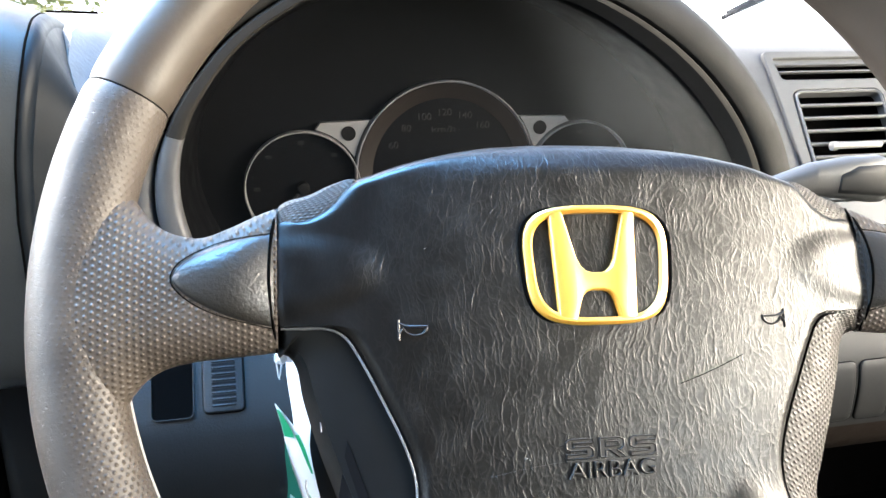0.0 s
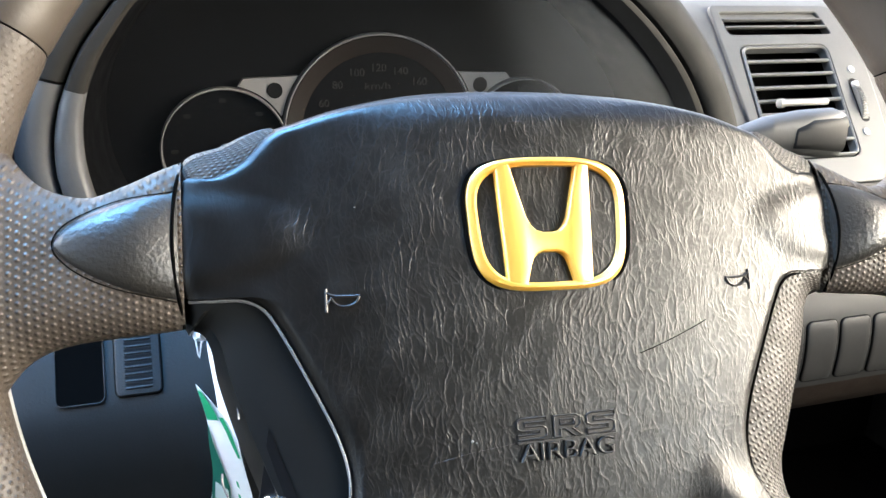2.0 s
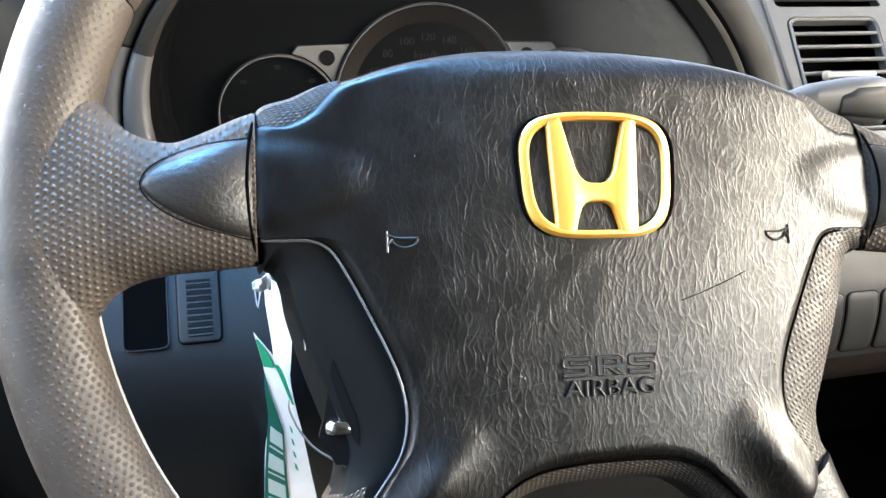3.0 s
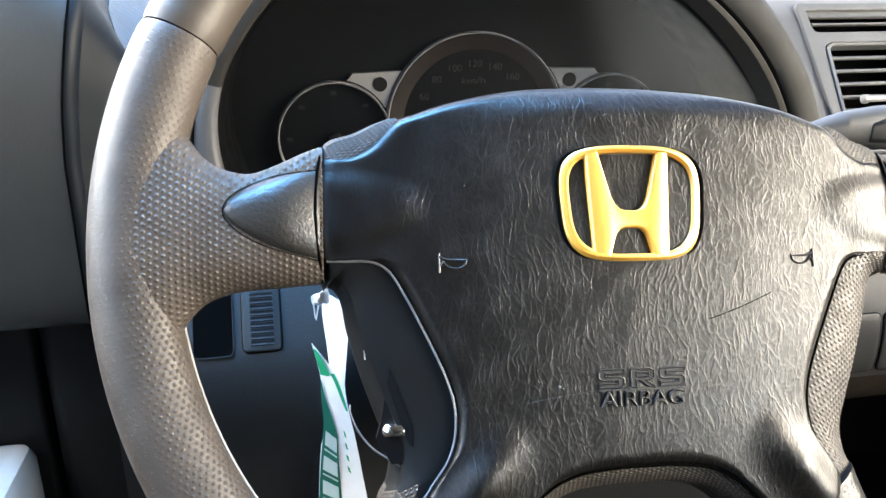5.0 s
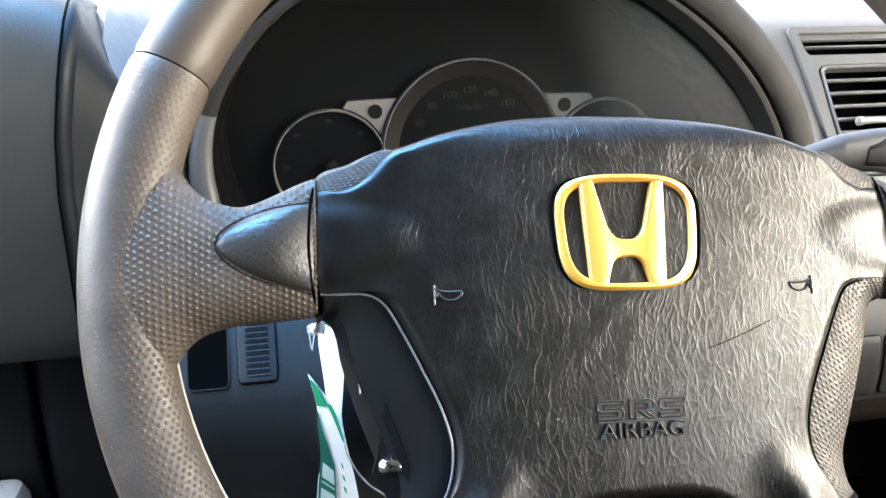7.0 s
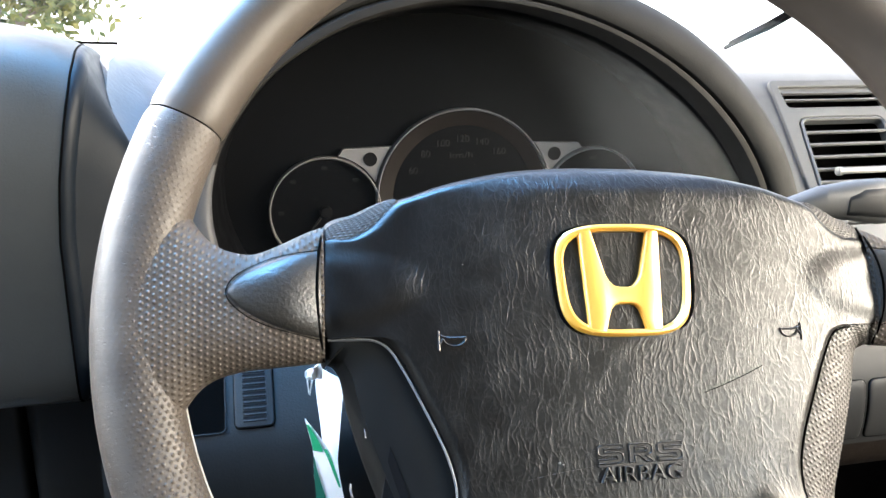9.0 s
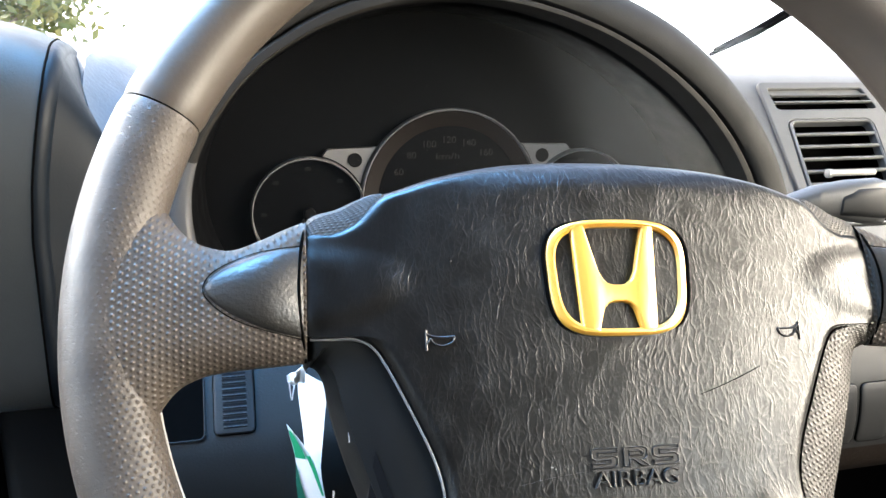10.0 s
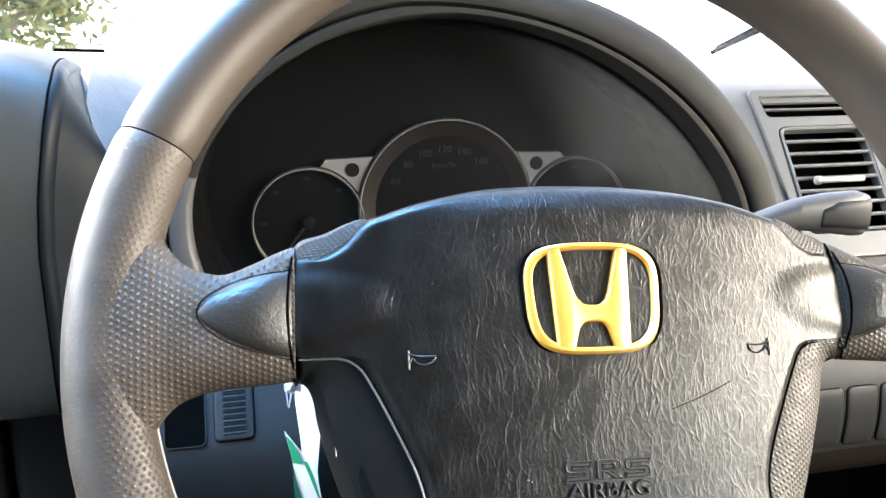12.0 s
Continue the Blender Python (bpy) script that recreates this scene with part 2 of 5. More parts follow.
def wrinkled_cover(name, colour, rough):
    """Vinyl with a leather grain: long thin upright ridges that branch, cross and fade."""
    m = material(name, colour, rough)
    nodes, links, _ = nodes_of(m)
    vec = coords(m)

    def warped(source, scale, detail, amount):
        n, mix = nodes.new("ShaderNodeTexNoise"), nodes.new("ShaderNodeVectorMath")
        n.inputs["Scale"].default_value, n.inputs["Detail"].default_value = scale, detail
        links.new(vec, n.inputs["Vector"])
        mix.operation, mix.inputs[1].default_value = "MULTIPLY_ADD", amount
        links.new(n.outputs["Color"], mix.inputs[0])
        links.new(source, mix.inputs[2])
        return mix.outputs[0]

    bent = warped(warped(warped(vec, 26, 2, (0.018, 0.012, 0)), 130, 3, (0.0024, 0.0040, 0)), 420, 2, (0.0012, 0.0012, 0))
    heights, dirt = [], None
    sep, ramp = nodes.new("ShaderNodeSeparateXYZ"), nodes.new("ShaderNodeMapRange")
    links.new(vec, sep.inputs[0])
    for key, v in (("From Min", -0.086), ("From Max", -0.046), ("To Min", 0.22), ("To Max", 1.0)):
        ramp.inputs[key].default_value = v
    links.new(add_math(m, "ADD", sep.outputs[0], add_math(m, "MULTIPLY", add_math(m, "SUBTRACT", add_noise(m, vec, 45, 3), 0.5), 0.05)), ramp.inputs["Value"])
    # the grain is rubbed smooth on one side, but for the end of the thumb swelling
    off = nodes.new("ShaderNodeVectorMath")
    off.operation, off.inputs[1].default_value = "DISTANCE", (-0.0795, 0.0230, 0.0)
    links.new(vec, off.inputs[0])
    kept = add_math(m, "MAXIMUM", ramp.outputs[0], add_math(m, "SUBTRACT", 1.5, add_math(m, "MULTIPLY", off.outputs["Value"], 115.0)))
    flat = nodes.new("ShaderNodeMapRange")                  # and shallower towards the other end
    for key, v in (("From Min", 0.015), ("From Max", 0.075), ("To Min", 1.0), ("To Max", 0.80)):
        flat.inputs[key].default_value = v
    links.new(sep.outputs[0], flat.inputs["Value"])
    kept = add_math(m, "MULTIPLY", kept, flat.outputs[0])
    for scale, depth, turn, width in (((320, 90, 60), 0.000066, 0.04, 6.5), ((290, 100, 70), 0.000066, -0.58, 6.5), ((300, 110, 80), 0.000056, 0.62, 6.5), ((800, 330, 200), 0.00003, 0.10, 4.0)):
        mp = nodes.new("ShaderNodeMapping")
        mp.inputs["Scale"].default_value = scale
        mp.inputs["Rotation"].default_value = (0, 0, turn)
        links.new(bent, mp.inputs["Vector"])
        v = nodes.new("ShaderNodeTexVoronoi")
        v.feature = "DISTANCE_TO_EDGE"
        v.inputs["Scale"].default_value = 1.0
        links.new(mp.outputs[0], v.inputs["Vector"])
        near = add_math(m, "SUBTRACT", 1.0, add_math(m, "MINIMUM", add_math(m, "MULTIPLY", v.outputs["Distance"], width), 1.0))
        line = add_math(m, "MULTIPLY", near, near)
        patchy = add_math(m, "MINIMUM", add_math(m, "MAXIMUM", add_math(m, "MULTIPLY", add_math(m, "SUBTRACT", add_noise(m, vec, 70 + 40 * len(heights), 3, 0.6), 0.40), 6.0), 0.06), 1.0)
        line = add_math(m, "MULTIPLY", add_math(m, "MULTIPLY", line, patchy), kept)
        heights.append((line, depth))
        dirt = line if dirt is None else add_math(m, "MAXIMUM", dirt, line)
    folds = nodes.new("ShaderNodeMapping")
    folds.inputs["Scale"].default_value, folds.inputs["Rotation"].default_value = (420, 100, 60), (0, 0, 0.06)
    links.new(bent, folds.inputs["Vector"])
    heights.append((add_noise(m, folds.outputs[0], 1.0, 2.5, 0.55, 0.5), 0.000026))
    heights.append((add_noise(m, vec, 1500, 3), 0.00002))
    wear = add_noise(m, vec, 30, 5, 0.6)
    vary(m, wear, [(0.3, tuple(c * 0.8 for c in colour)), (0.75, tuple(c * 1.25 for c in colour))])
    gloss = add_math(m, "ADD", add_math(m, "MULTIPLY", add_noise(m, vec, 90, 4), 0.30), add_math(m, "MULTIPLY", kept, 0.10))
    links.new(add_math(m, "ADD", gloss, rough - 0.21), nodes_of(m)[2].inputs["Roughness"])
    vary(m, dirt, [(0.05, 0.40), (0.6, 0.55)], "Specular IOR Level")
    add_bump(m, heights)
    return m


GRIP = dimpled_leather("dimpled_grip", (0.056, 0.0455, 0.037), 0.44, 0.00240, 0.00064)
RIM_GRIP = dimpled_leather("worn_rim_grip", (0.058, 0.0465, 0.037), 0.45, 0.00245, 0.00050, True)
FRAME_GRIP = dimpled_leather("fine_dimpled_frame", (0.037, 0.031, 0.0255), 0.44, 0.0020, 0.00044)
RIM_SMOOTH = grained_plastic("smooth_grip", (0.060, 0.0485, 0.0385), 0.40, 500, 0.00010)
for grip, shine in ((RIM_GRIP, 0.34), (RIM_SMOOTH, 0.36), (GRIP, 0.36)):
    nodes_of(grip)[2].inputs["Specular IOR Level"].default_value = shine
COVER = wrinkled_cover("wrinkled_vinyl", (0.0052, 0.0047, 0.0042), 0.36)
INSERT = grained_plastic("satin_grey_plastic", (0.025, 0.024, 0.0225), 0.32, 620, 0.00030)
GOLD = material("gold_plastic", (0.90, 0.47, 0.05), 0.40, metal=0.45, coat=1.0)
nodes_of(GOLD)[2].inputs["Coat Roughness"].default_value = 0.36
nodes_of(GOLD)[2].inputs["Coat IOR"].default_value = 1.9
vary(GOLD, add_noise(GOLD, coords(GOLD), 80, 4), [(0.3, 0.38), (0.7, 0.50)], "Roughness")
GAP = material("dark_gap", (0.0015, 0.0015, 0.0015), 0.9, spec=0.02)
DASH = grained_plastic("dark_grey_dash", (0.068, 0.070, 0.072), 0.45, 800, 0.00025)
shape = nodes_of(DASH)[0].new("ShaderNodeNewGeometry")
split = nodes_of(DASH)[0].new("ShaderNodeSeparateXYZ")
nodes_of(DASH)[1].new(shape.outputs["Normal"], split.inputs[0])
vary(DASH, add_math(DASH, "ADD", split.outputs[2], add_math(DASH, "MULTIPLY", add_noise(DASH, coords(DASH), 14, 5, 0.6), 0.1)), [(0.70, (0.064, 0.066, 0.068)), (1.0, (0.17, 0.17, 0.168))])    # paler on level parts: daylight on the top put into the colour
DASH_LOW = grained_plastic("charcoal_lower_dash", (0.0130, 0.0138, 0.0140), 0.50, 800, 0.0002, spec=0.3)
HOOD = grained_plastic("binnacle_plastic", (0.022, 0.0215, 0.0205), 0.70, 800, 0.0001, spec=0.10)
BEZEL_PLASTIC = grained_plastic("satin_bezel_plastic", (0.020, 0.0188, 0.0172), 0.60, 800, 0.0001, spec=0.10)
# strong daylight on the dash top is part of this pale tone
DASH_TOP = grained_plastic("paled_dash_top", (0.13, 0.13, 0.128), 0.38, 330, 0.00035)
SWITCH_FIELD = grained_plastic("smooth_grey_switch_field", (0.0165, 0.0172, 0.0180), 0.45, 900, 0.00005, spec=0.2)
FOOT = grained_plastic("black_dash_foot", (0.016, 0.0125, 0.0105), 0.6, 700, 0.0002, spec=0.08)
PULL = grained_plastic("grey_door_pull", (0.48, 0.48, 0.46), 0.5, 700, 0.0001)
SIDE = grained_plastic("smooth_black_side", (0.0075, 0.0082, 0.0084), 0.45, 900, 0.00005, spec=0.22)
# hood's lower left: the light on it is put into a paler tone
LIT_SIDE = grained_plastic("lit_side_plastic", (0.085, 0.085, 0.088), 0.4, 420, 0.0002)
# pale grey for a painted edge highlight and small pale marks
LIP = material("pale_edge", (0.16, 0.16, 0.16), 0.3)
BLACK = grained_plastic("matt_black_plastic", (0.0045, 0.0046, 0.0054), 0.6, 900, 0.0001, spec=0.1)
FAINT = material("faint_gauge_marks", (0.011, 0.011, 0.011), 0.6, spec=0.1)
DIAL = grained_plastic("black_dial", (0.0026, 0.0028, 0.0036), 0.6, 900, 0.0001, spec=0.05)
SILVER = grained_plastic("silver_paint", (0.17, 0.17, 0.175), 0.38, 900, 0.00003)
CHROME = material("chrome", (0.75, 0.75, 0.76), 0.15, metal=1.0)
# pod plastic with shade and sky blue put into the colour
POD_SHADED = grained_plastic("shaded_pod_plastic", (0.0058, 0.0085, 0.0120), 0.46, 900, 0.00008, spec=0.15)
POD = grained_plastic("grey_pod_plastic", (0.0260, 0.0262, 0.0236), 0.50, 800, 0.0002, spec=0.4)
VENT = grained_plastic("grey_vent_plastic", (0.075, 0.077, 0.078), 0.45, 900, 0.0001)
STALK = grained_plastic("grey_stalk_plastic", (0.042, 0.043, 0.044), 0.42, 900, 0.00008)
LIGHT_GREY = grained_plastic("light_grey_plastic", (0.36, 0.36, 0.355), 0.45, 900, 0.0001)
BROWN_BAND = material("dim_brown_gauge_band", (0.012, 0.0085, 0.0072), 0.5, spec=0.2)
MARK = material("pale_gauge_marks", (0.019, 0.0175, 0.017), 0.5, spec=0.2)
PAPER = material("white_paper", (0.90, 0.91, 0.90), 0.7)
vary(PAPER, add_noise(PAPER, coords(PAPER), 120, 4), [(0.3, (0.86, 0.87, 0.86)), (0.7, (0.93, 0.94, 0.93))])
GREEN = material("green_print", (0.02, 0.36, 0.16), 0.5)
DARK_GREEN = material("dark_green_print", (0.01, 0.12, 0.08), 0.5)
CLOTH = grained_plastic("grey_cabin_cloth", (0.045, 0.044, 0.042), 0.9, 500, 0.0003)


# ---- the car's shell: dashboard, screen, pillars, roof, doors ----
def at(x, y, z):
    return (x, y, HUB + z)


OPENING = ((-30, 1.045), (30, 1.045), (60, 1.055), (85, 1.050), (94, 1.034), (106, 1.009), (119, 0.985), (142, 0.955), (210, 0.955))
GROOVE = ((-30, 1.090), (95, 1.085), (108, 1.058), (120, 1.027), (140, 1.002), (155, 1.008), (175, 1.033), (210, 1.05))


def hood_ring(scale, y, n=96, a0=-24.0, a1=204.0, lift=0.0, widen=0.0, right=0.0):
    """The arched line of the instrument hood, from low right over the top to low left. scale 1: the opening's edge; 1.09: the groove round the bezel."""
    pts = []
    for k in range(n):
        deg = a0 + (a1 - a0) * k / (n - 1)
        a = radians(deg)
        o, g = [float(np.interp(deg, *zip(*table))) for table in (OPENING, GROOVE)]
        size = o * scale if scale <= 1 else o + (g - o) * (scale - 1) / 0.09 if scale < 1.09 else g + scale - 1.09
        e = widen + right * min(1.0, max(0.0, (1.9 - a) / 1.1))
        x, z = (0.187 * size + e) * math.cos(a), (0.142 * size + e) * math.sin(a)
        pts.append(at(0.0176 + x - 0.22 * z, y, -0.02 + z + lift))
    return pts


# Dashboard: one long body with its own section, cut by the hood, the pods and the vents standing on it.
SLOPE = Vector((0, 0.605, 0.796))               # up the face of the dashboard
FACE = frame_from(at(0, 0.30, 0.07), (1, 0, 0), SLOPE)


dashboard = thing("dashboard", "dark grey grained plastic dashboard with an arched instrument hood", "dashboard", kind="structure")
TOP = [(0.86, 0.084), (0.78, 0.088), (0.66, 0.091), (0.52, 0.092), (0.42, 0.091)]
BEND = 0.0890                                      # length of the curved field that holds the switches


def bend_angle(s):
    """How far the field leans back from the upright, s down it."""
    return radians(37.2 - 50 * min(1.0, max(0.0, s / BEND)))


def bend(x, s, out=0.0):
    """A place on the curved field, s below its upper edge."""
    y, z, n = 0.186, -0.0800, 24
    for k in range(n):
        a = bend_angle(s * (k + 0.5) / n)
        y, z = y - math.sin(a) * s / n, z - math.cos(a) * s / n
    a = bend_angle(s)
    return at(x, y - out * math.cos(a), z + out * math.sin(a))


FIELD = [(p[1], p[2] - HUB) for p in (bend(0.0, s) for s in np.linspace(0.0, BEND, 14))]
RIGHT = TOP + [(0.35, 0.088), (0.322, 0.083), (0.306, 0.075), (0.295, 0.0635), (0.254, 0.0095), (0.216, -0.0405)] + FIELD
MIDDLE = [(0.86, 0.08), (0.352, 0.06), (0.350, -0.0), (0.350, -0.06), (0.30, -0.078), (0.196, -0.070), (0.1865, -0.0793)]
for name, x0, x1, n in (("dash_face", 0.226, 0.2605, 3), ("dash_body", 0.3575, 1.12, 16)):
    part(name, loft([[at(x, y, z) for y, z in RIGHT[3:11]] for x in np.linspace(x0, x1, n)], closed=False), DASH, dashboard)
part("switch_field", loft([[at(x, y, z) for y, z in RIGHT[10:]] for x in np.linspace(0.226, 1.12, 20)], closed=False), SWITCH_FIELD, dashboard, "curved grey field round the switches")
(fy, fz), under = FIELD[-1], [(0.006, -0.014), (0.020, -0.030), (0.050, -0.046), (0.12, -0.07), (0.40, -0.20), (0.72, -0.30)]
part("dash_foot", loft([[at(x, y, z) for y, z in [(fy, fz)] + [(fy + a, fz + b) for a, b in under]] for x in np.linspace(0.226, 1.12, 20)], closed=False), FOOT, dashboard, "dark brown lower edge of the dashboard")
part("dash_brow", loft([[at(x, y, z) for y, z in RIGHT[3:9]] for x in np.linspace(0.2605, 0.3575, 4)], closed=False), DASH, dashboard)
part("dash_top", loft([[at(x, y, z) for y, z in RIGHT[:4]] for x in np.linspace(0.226, 1.12, 20)], closed=False), DASH_TOP, dashboard, "grey grained top of the dashboard with daylight in its colour")
LOW_MIDDLE = [(0.1665, -0.1055), (0.160, -0.117), (0.1575, -0.15), (0.160, -0.22), (0.18, -0.31), (0.26, -0.42), (0.40, -0.52), (0.86, -0.52)]
part("dash_back", loft([[at(x, y, z) for y, z in TOP + [(0.37, 0.088)]] for x in np.linspace(-0.12, 0.226, 8)], closed=False), DASH_TOP, dashboard, "paled top behind the hood")
part("knee_panel", loft([[at(x, y, z) for y, z in MIDDLE + LOW_MIDDLE] for x in np.linspace(-0.225, 0.226, 12)]), DASH_LOW, dashboard, "charcoal panel under the instruments")
valley = [[at(*p) for p in row_] for row_ in (
    [(-0.245, 0.300, 0.0860), (-0.2360, 0.292, 0.0850), (-0.2340, 0.268, 0.0680), (-0.2260, 0.2535, 0.0440), (-0.210, 0.248, 0.0225), (-0.196, 0.265, 0.02)],
    [(-0.235, 0.305, 0.0925), (-0.2235, 0.298, 0.0925), (-0.2220, 0.272, 0.0765), (-0.2140, 0.2515, 0.0525), (-0.199, 0.242, 0.0325), (-0.186, 0.262, 0.03)],
    [(-0.245, 0.340, 0.0950), (-0.2235, 0.33, 0.0965), (-0.217, 0.31, 0.085), (-0.205, 0.295, 0.065), (-0.192, 0.288, 0.05), (-0.184, 0.29, 0.04)],
    [(-0.27, 0.385, 0.098), (-0.220, 0.38, 0.100), (-0.208, 0.37, 0.092), (-0.195, 0.36, 0.08), (-0.18, 0.35, 0.072), (-0.172, 0.35, 0.062)],
    [(-0.42, 0.46, 0.100), (-0.30, 0.46, 0.103), (-0.25, 0.47, 0.1015), (-0.21, 0.47, 0.1), (-0.17, 0.46, 0.098), (-0.12, 0.45, 0.096)],
    [(-0.60, 0.86, 0.104), (-0.47, 0.86, 0.102), (-0.4, 0.86, 0.100), (-0.3, 0.86, 0.097), (-0.2, 0.86, 0.092), (-0.1, 0.86, 0.085)])]
part("dash_shoulder", loft(valley, closed=False), DASH_TOP, dashboard, "grained dip between the hood and the pod")
# Instrument hood: bezel, groove and outer cowl
part("hood_lining", loft([hood_ring(1.00, 0.332, widen=-0.004), hood_ring(0.998, 0.2418, right=-0.0048)], closed=False), DIAL, dashboard, "matt black inside of the hood")
JOINT = 156.5                                   # where the side pieces begin, paled for the light on them
BEZEL = ((0.998, 0.2420, -0.0050), (0.999, 0.2370, -0.0032), (1.00, 0.2330, -0.0014), (1.006, 0.2300, 0), (1.018, 0.2288, 0), (1.045, 0.2287, 0), (1.070, 0.2291, 0), (1.082, 0.2308, 0), (1.0899, 0.2385, 0))
COWL = ((1.0899, 0.2385, 0, 0), (1.094, 0.2335, 0, 0), (1.104, 0.2305, 0, 0), (1.130, 0.2290, 0, 0), (1.165, 0.231, 0, 0.004), (1.19, 0.238, 0, 0.008), (1.205, 0.250, 0, 0.013), (1.21, 0.268, 0, 0.016),
        (1.205, 0.30, -0.004, 0.016), (1.18, 0.34, -0.016, 0.012), (1.12, 0.38, -0.032, 0.006), (1.02, 0.42, -0.05, 0), (0.9, 0.46, -0.07, 0))
for name, a0, a1, n, stuff_, label in (("bezel", -24.0, JOINT, 80, BEZEL_PLASTIC, "matt charcoal rim round the instruments"), ("bezel_side", JOINT, 204.0, 24, LIT_SIDE, "lower end of the rim, paled as if lit")):
    part(name, loft([hood_ring(k, y, n, a0, a1, right=e) for k, y, e in BEZEL], closed=False), stuff_, dashboard, label)
for name, a0, a1, n, stuff_, label in (("hood", -24.0, JOINT - 1.2, 80, HOOD, "grained dark grey hood over the instruments"), ("hood_side", JOINT - 0.6, 204.0, 24, LIT_SIDE, "side piece of the hood, paled as if lit")):
    part(name, loft([hood_ring(k, y, n, a0, a1, lift=d, right=e) for k, y, d, e in COWL], closed=False), stuff_, dashboard, label)
part("hood_joint", loft([hood_ring(k, y + 0.0012, 3, JOINT - 1.3, JOINT - 0.5, lift=d) for k, y, d, e in COWL[:8]], closed=False), GAP, dashboard)


# ---- instrument cluster ----
CL = frame_from(at(0, 0.330, 0), (1, 0, 0), (0, 0, 1))
cluster = thing("instrument_cluster", "dark unlit instrument cluster with three silver-ringed gauges", "instrument cluster", CL)
part("backing", plate([(p[0], p[2] - HUB) for p in hood_ring(0.985, 0.33)], -0.012, 0.0), DIAL, cluster)


def gauge(name, cx, cy, r, band, numerals, label):
    g = part(name, plate(circle(r - 0.001, 48, cx, cy), 0.0005, 0.002), DIAL, cluster, label)
    part("ring", moved(ring_band(circle(r, 64), circle(r - 0.0015, 64), 0.0005, 0.009, 0.0007), Matrix.Translation((cx, cy, 0))), SILVER, g, "thin silver ring")
    if band:
        rings = [[(cx + q * math.cos(a), cy + q * math.sin(a), z) for a in np.linspace(0, 2 * math.pi, 64, endpoint=False)] for q, z in ((r - 0.0022, 0.0075), (r - 0.006, 0.006), (r - band, 0.003))]
        part("band", loft(rings, caps=(False, False)), BROWN_BAND, g, "dull brown band round the dial")
    inner = r - band - 0.009
    for k in range(numerals):
        a = radians(225 - 270 * k / (numerals - 1))
        m = Matrix.Translation((cx + inner * math.cos(a), cy + inner * math.sin(a), 0.0025))
        part("numeral_bar", moved(plate(rounded(r * 0.11, r * 0.06, r * 0.02, 2), 0, 0.0006), m), FAINT, g)
    needle = [(cx - 0.004, cy - 0.004, 0.006), (cx - r * 0.35, cy - r * 0.42, 0.006)]
    part("needle", tube(needle, [0.0012, 0.0005], 6), MARK, g)
    part("needle_hub", plate(circle(r * 0.11, 20, cx, cy), 0.002, 0.008, 0.001), BLACK, g)
    return g


speedo = gauge("speedometer", 0.017, -0.011, 0.0675, 0.013, 0, "large speedometer with a wide brown band")
for k, text in enumerate(("60", "80", "100", "120", "140", "160")):
    a = radians(151.5 - 20.2 * k)
    part("numeral", moved(words(text, 0.0072, 0.0003, 1.05), Matrix.Translation((0.017 + 0.0440 * math.cos(a), -0.011 + 0.0440 * math.sin(a), 0.0027))), MARK, speedo, flat=True)
part("unit_lettering", moved(words("km/h", 0.0062, 0.0003, 1.5), Matrix.Translation((0.0156, 0.0208, 0.0027))), MARK, speedo, flat=True)
gauge("rev_counter", -0.088, -0.018, 0.0415, 0.0, 7, "smaller round gauge with a thin silver ring")
gauge("fuel_gauge", 0.122, -0.018, 0.0425, 0.0, 5, "smaller round gauge with a thin silver ring")


def plate_outline(side):
    """The three-cornered field between the speedometer and a smaller gauge."""
    big, small = (0.017, -0.011, 0.0688), ((-0.088, -0.018, 0.0428) if side < 0 else (0.122, -0.018, 0.0438))
    pts = []
    for a in np.linspace(36, 13, 10):
        q = radians(180 - a) if side < 0 else radians(a)
        pts.append((big[0] + big[2] * math.cos(q), big[1] + big[2] * math.sin(q)))
    for a in np.linspace(30, 76, 14):
        q = radians(a) if side < 0 else radians(180 - a)
        pts.append((small[0] + small[2] * math.cos(q), small[1] + small[2] * math.sin(q)))
    pts.append((small[0] - side * 0.010 - side * 0.004, 0.0285))
    return np.array(pts[::-1] if side > 0 else pts)


for side, cx in ((-1, -0.0545), (1, 0.0885)):
    pl = part("screw_plate", plate(plate_outline(side), 0.0, 0.006), SILVER, cluster, "small silver three-cornered plate")
    part("screw_recess", plate(circle(0.0052, 24, cx, 0.0205), 0.006, 0.0066), BLACK, pl, "black round recess")

# Clear lens, leaning back
glass = material("clear_lens", (1, 1, 1), 0.05)
gn, gl, gb = nodes_of(glass)
tr, gs, mx, fr = gn.new("ShaderNodeBsdfTransparent"), gn.new("ShaderNodeBsdfGlossy"), gn.new("ShaderNodeMixShader"), gn.new("ShaderNodeFresnel")
gs.inputs["Roughness"].default_value, fr.inputs["IOR"].default_value = 0.26, 1.22
gl.new(fr.outputs[0], mx.inputs[0]), gl.new(tr.outputs[0], mx.inputs[1]), gl.new(gs.outputs[0], mx.inputs[2])
# thin pale film stands in for glare haze over the cover
tint, film = gn.new("ShaderNodeBsdfDiffuse"), gn.new("ShaderNodeMixShader")
tint.inputs["Color"].default_value, film.inputs[0].default_value = (0.62, 0.70, 0.72, 1), 0.0022
gl.new(mx.outputs[0], film.inputs[1]), gl.new(tint.outputs[0], film.inputs[2])
gl.new(film.outputs[0], gn["Material Output"].inputs["Surface"])
def lens_bow(x, z):
    """How far the clear cover stands out: bowed from side to side and leaning back."""
    return 0.095 - 0.12 * z - (x - 0.0176) ** 2 / 9.0


cover_line = [(q[0], q[2] - HUB) for q in hood_ring(0.992, 0.33)]
rings = []
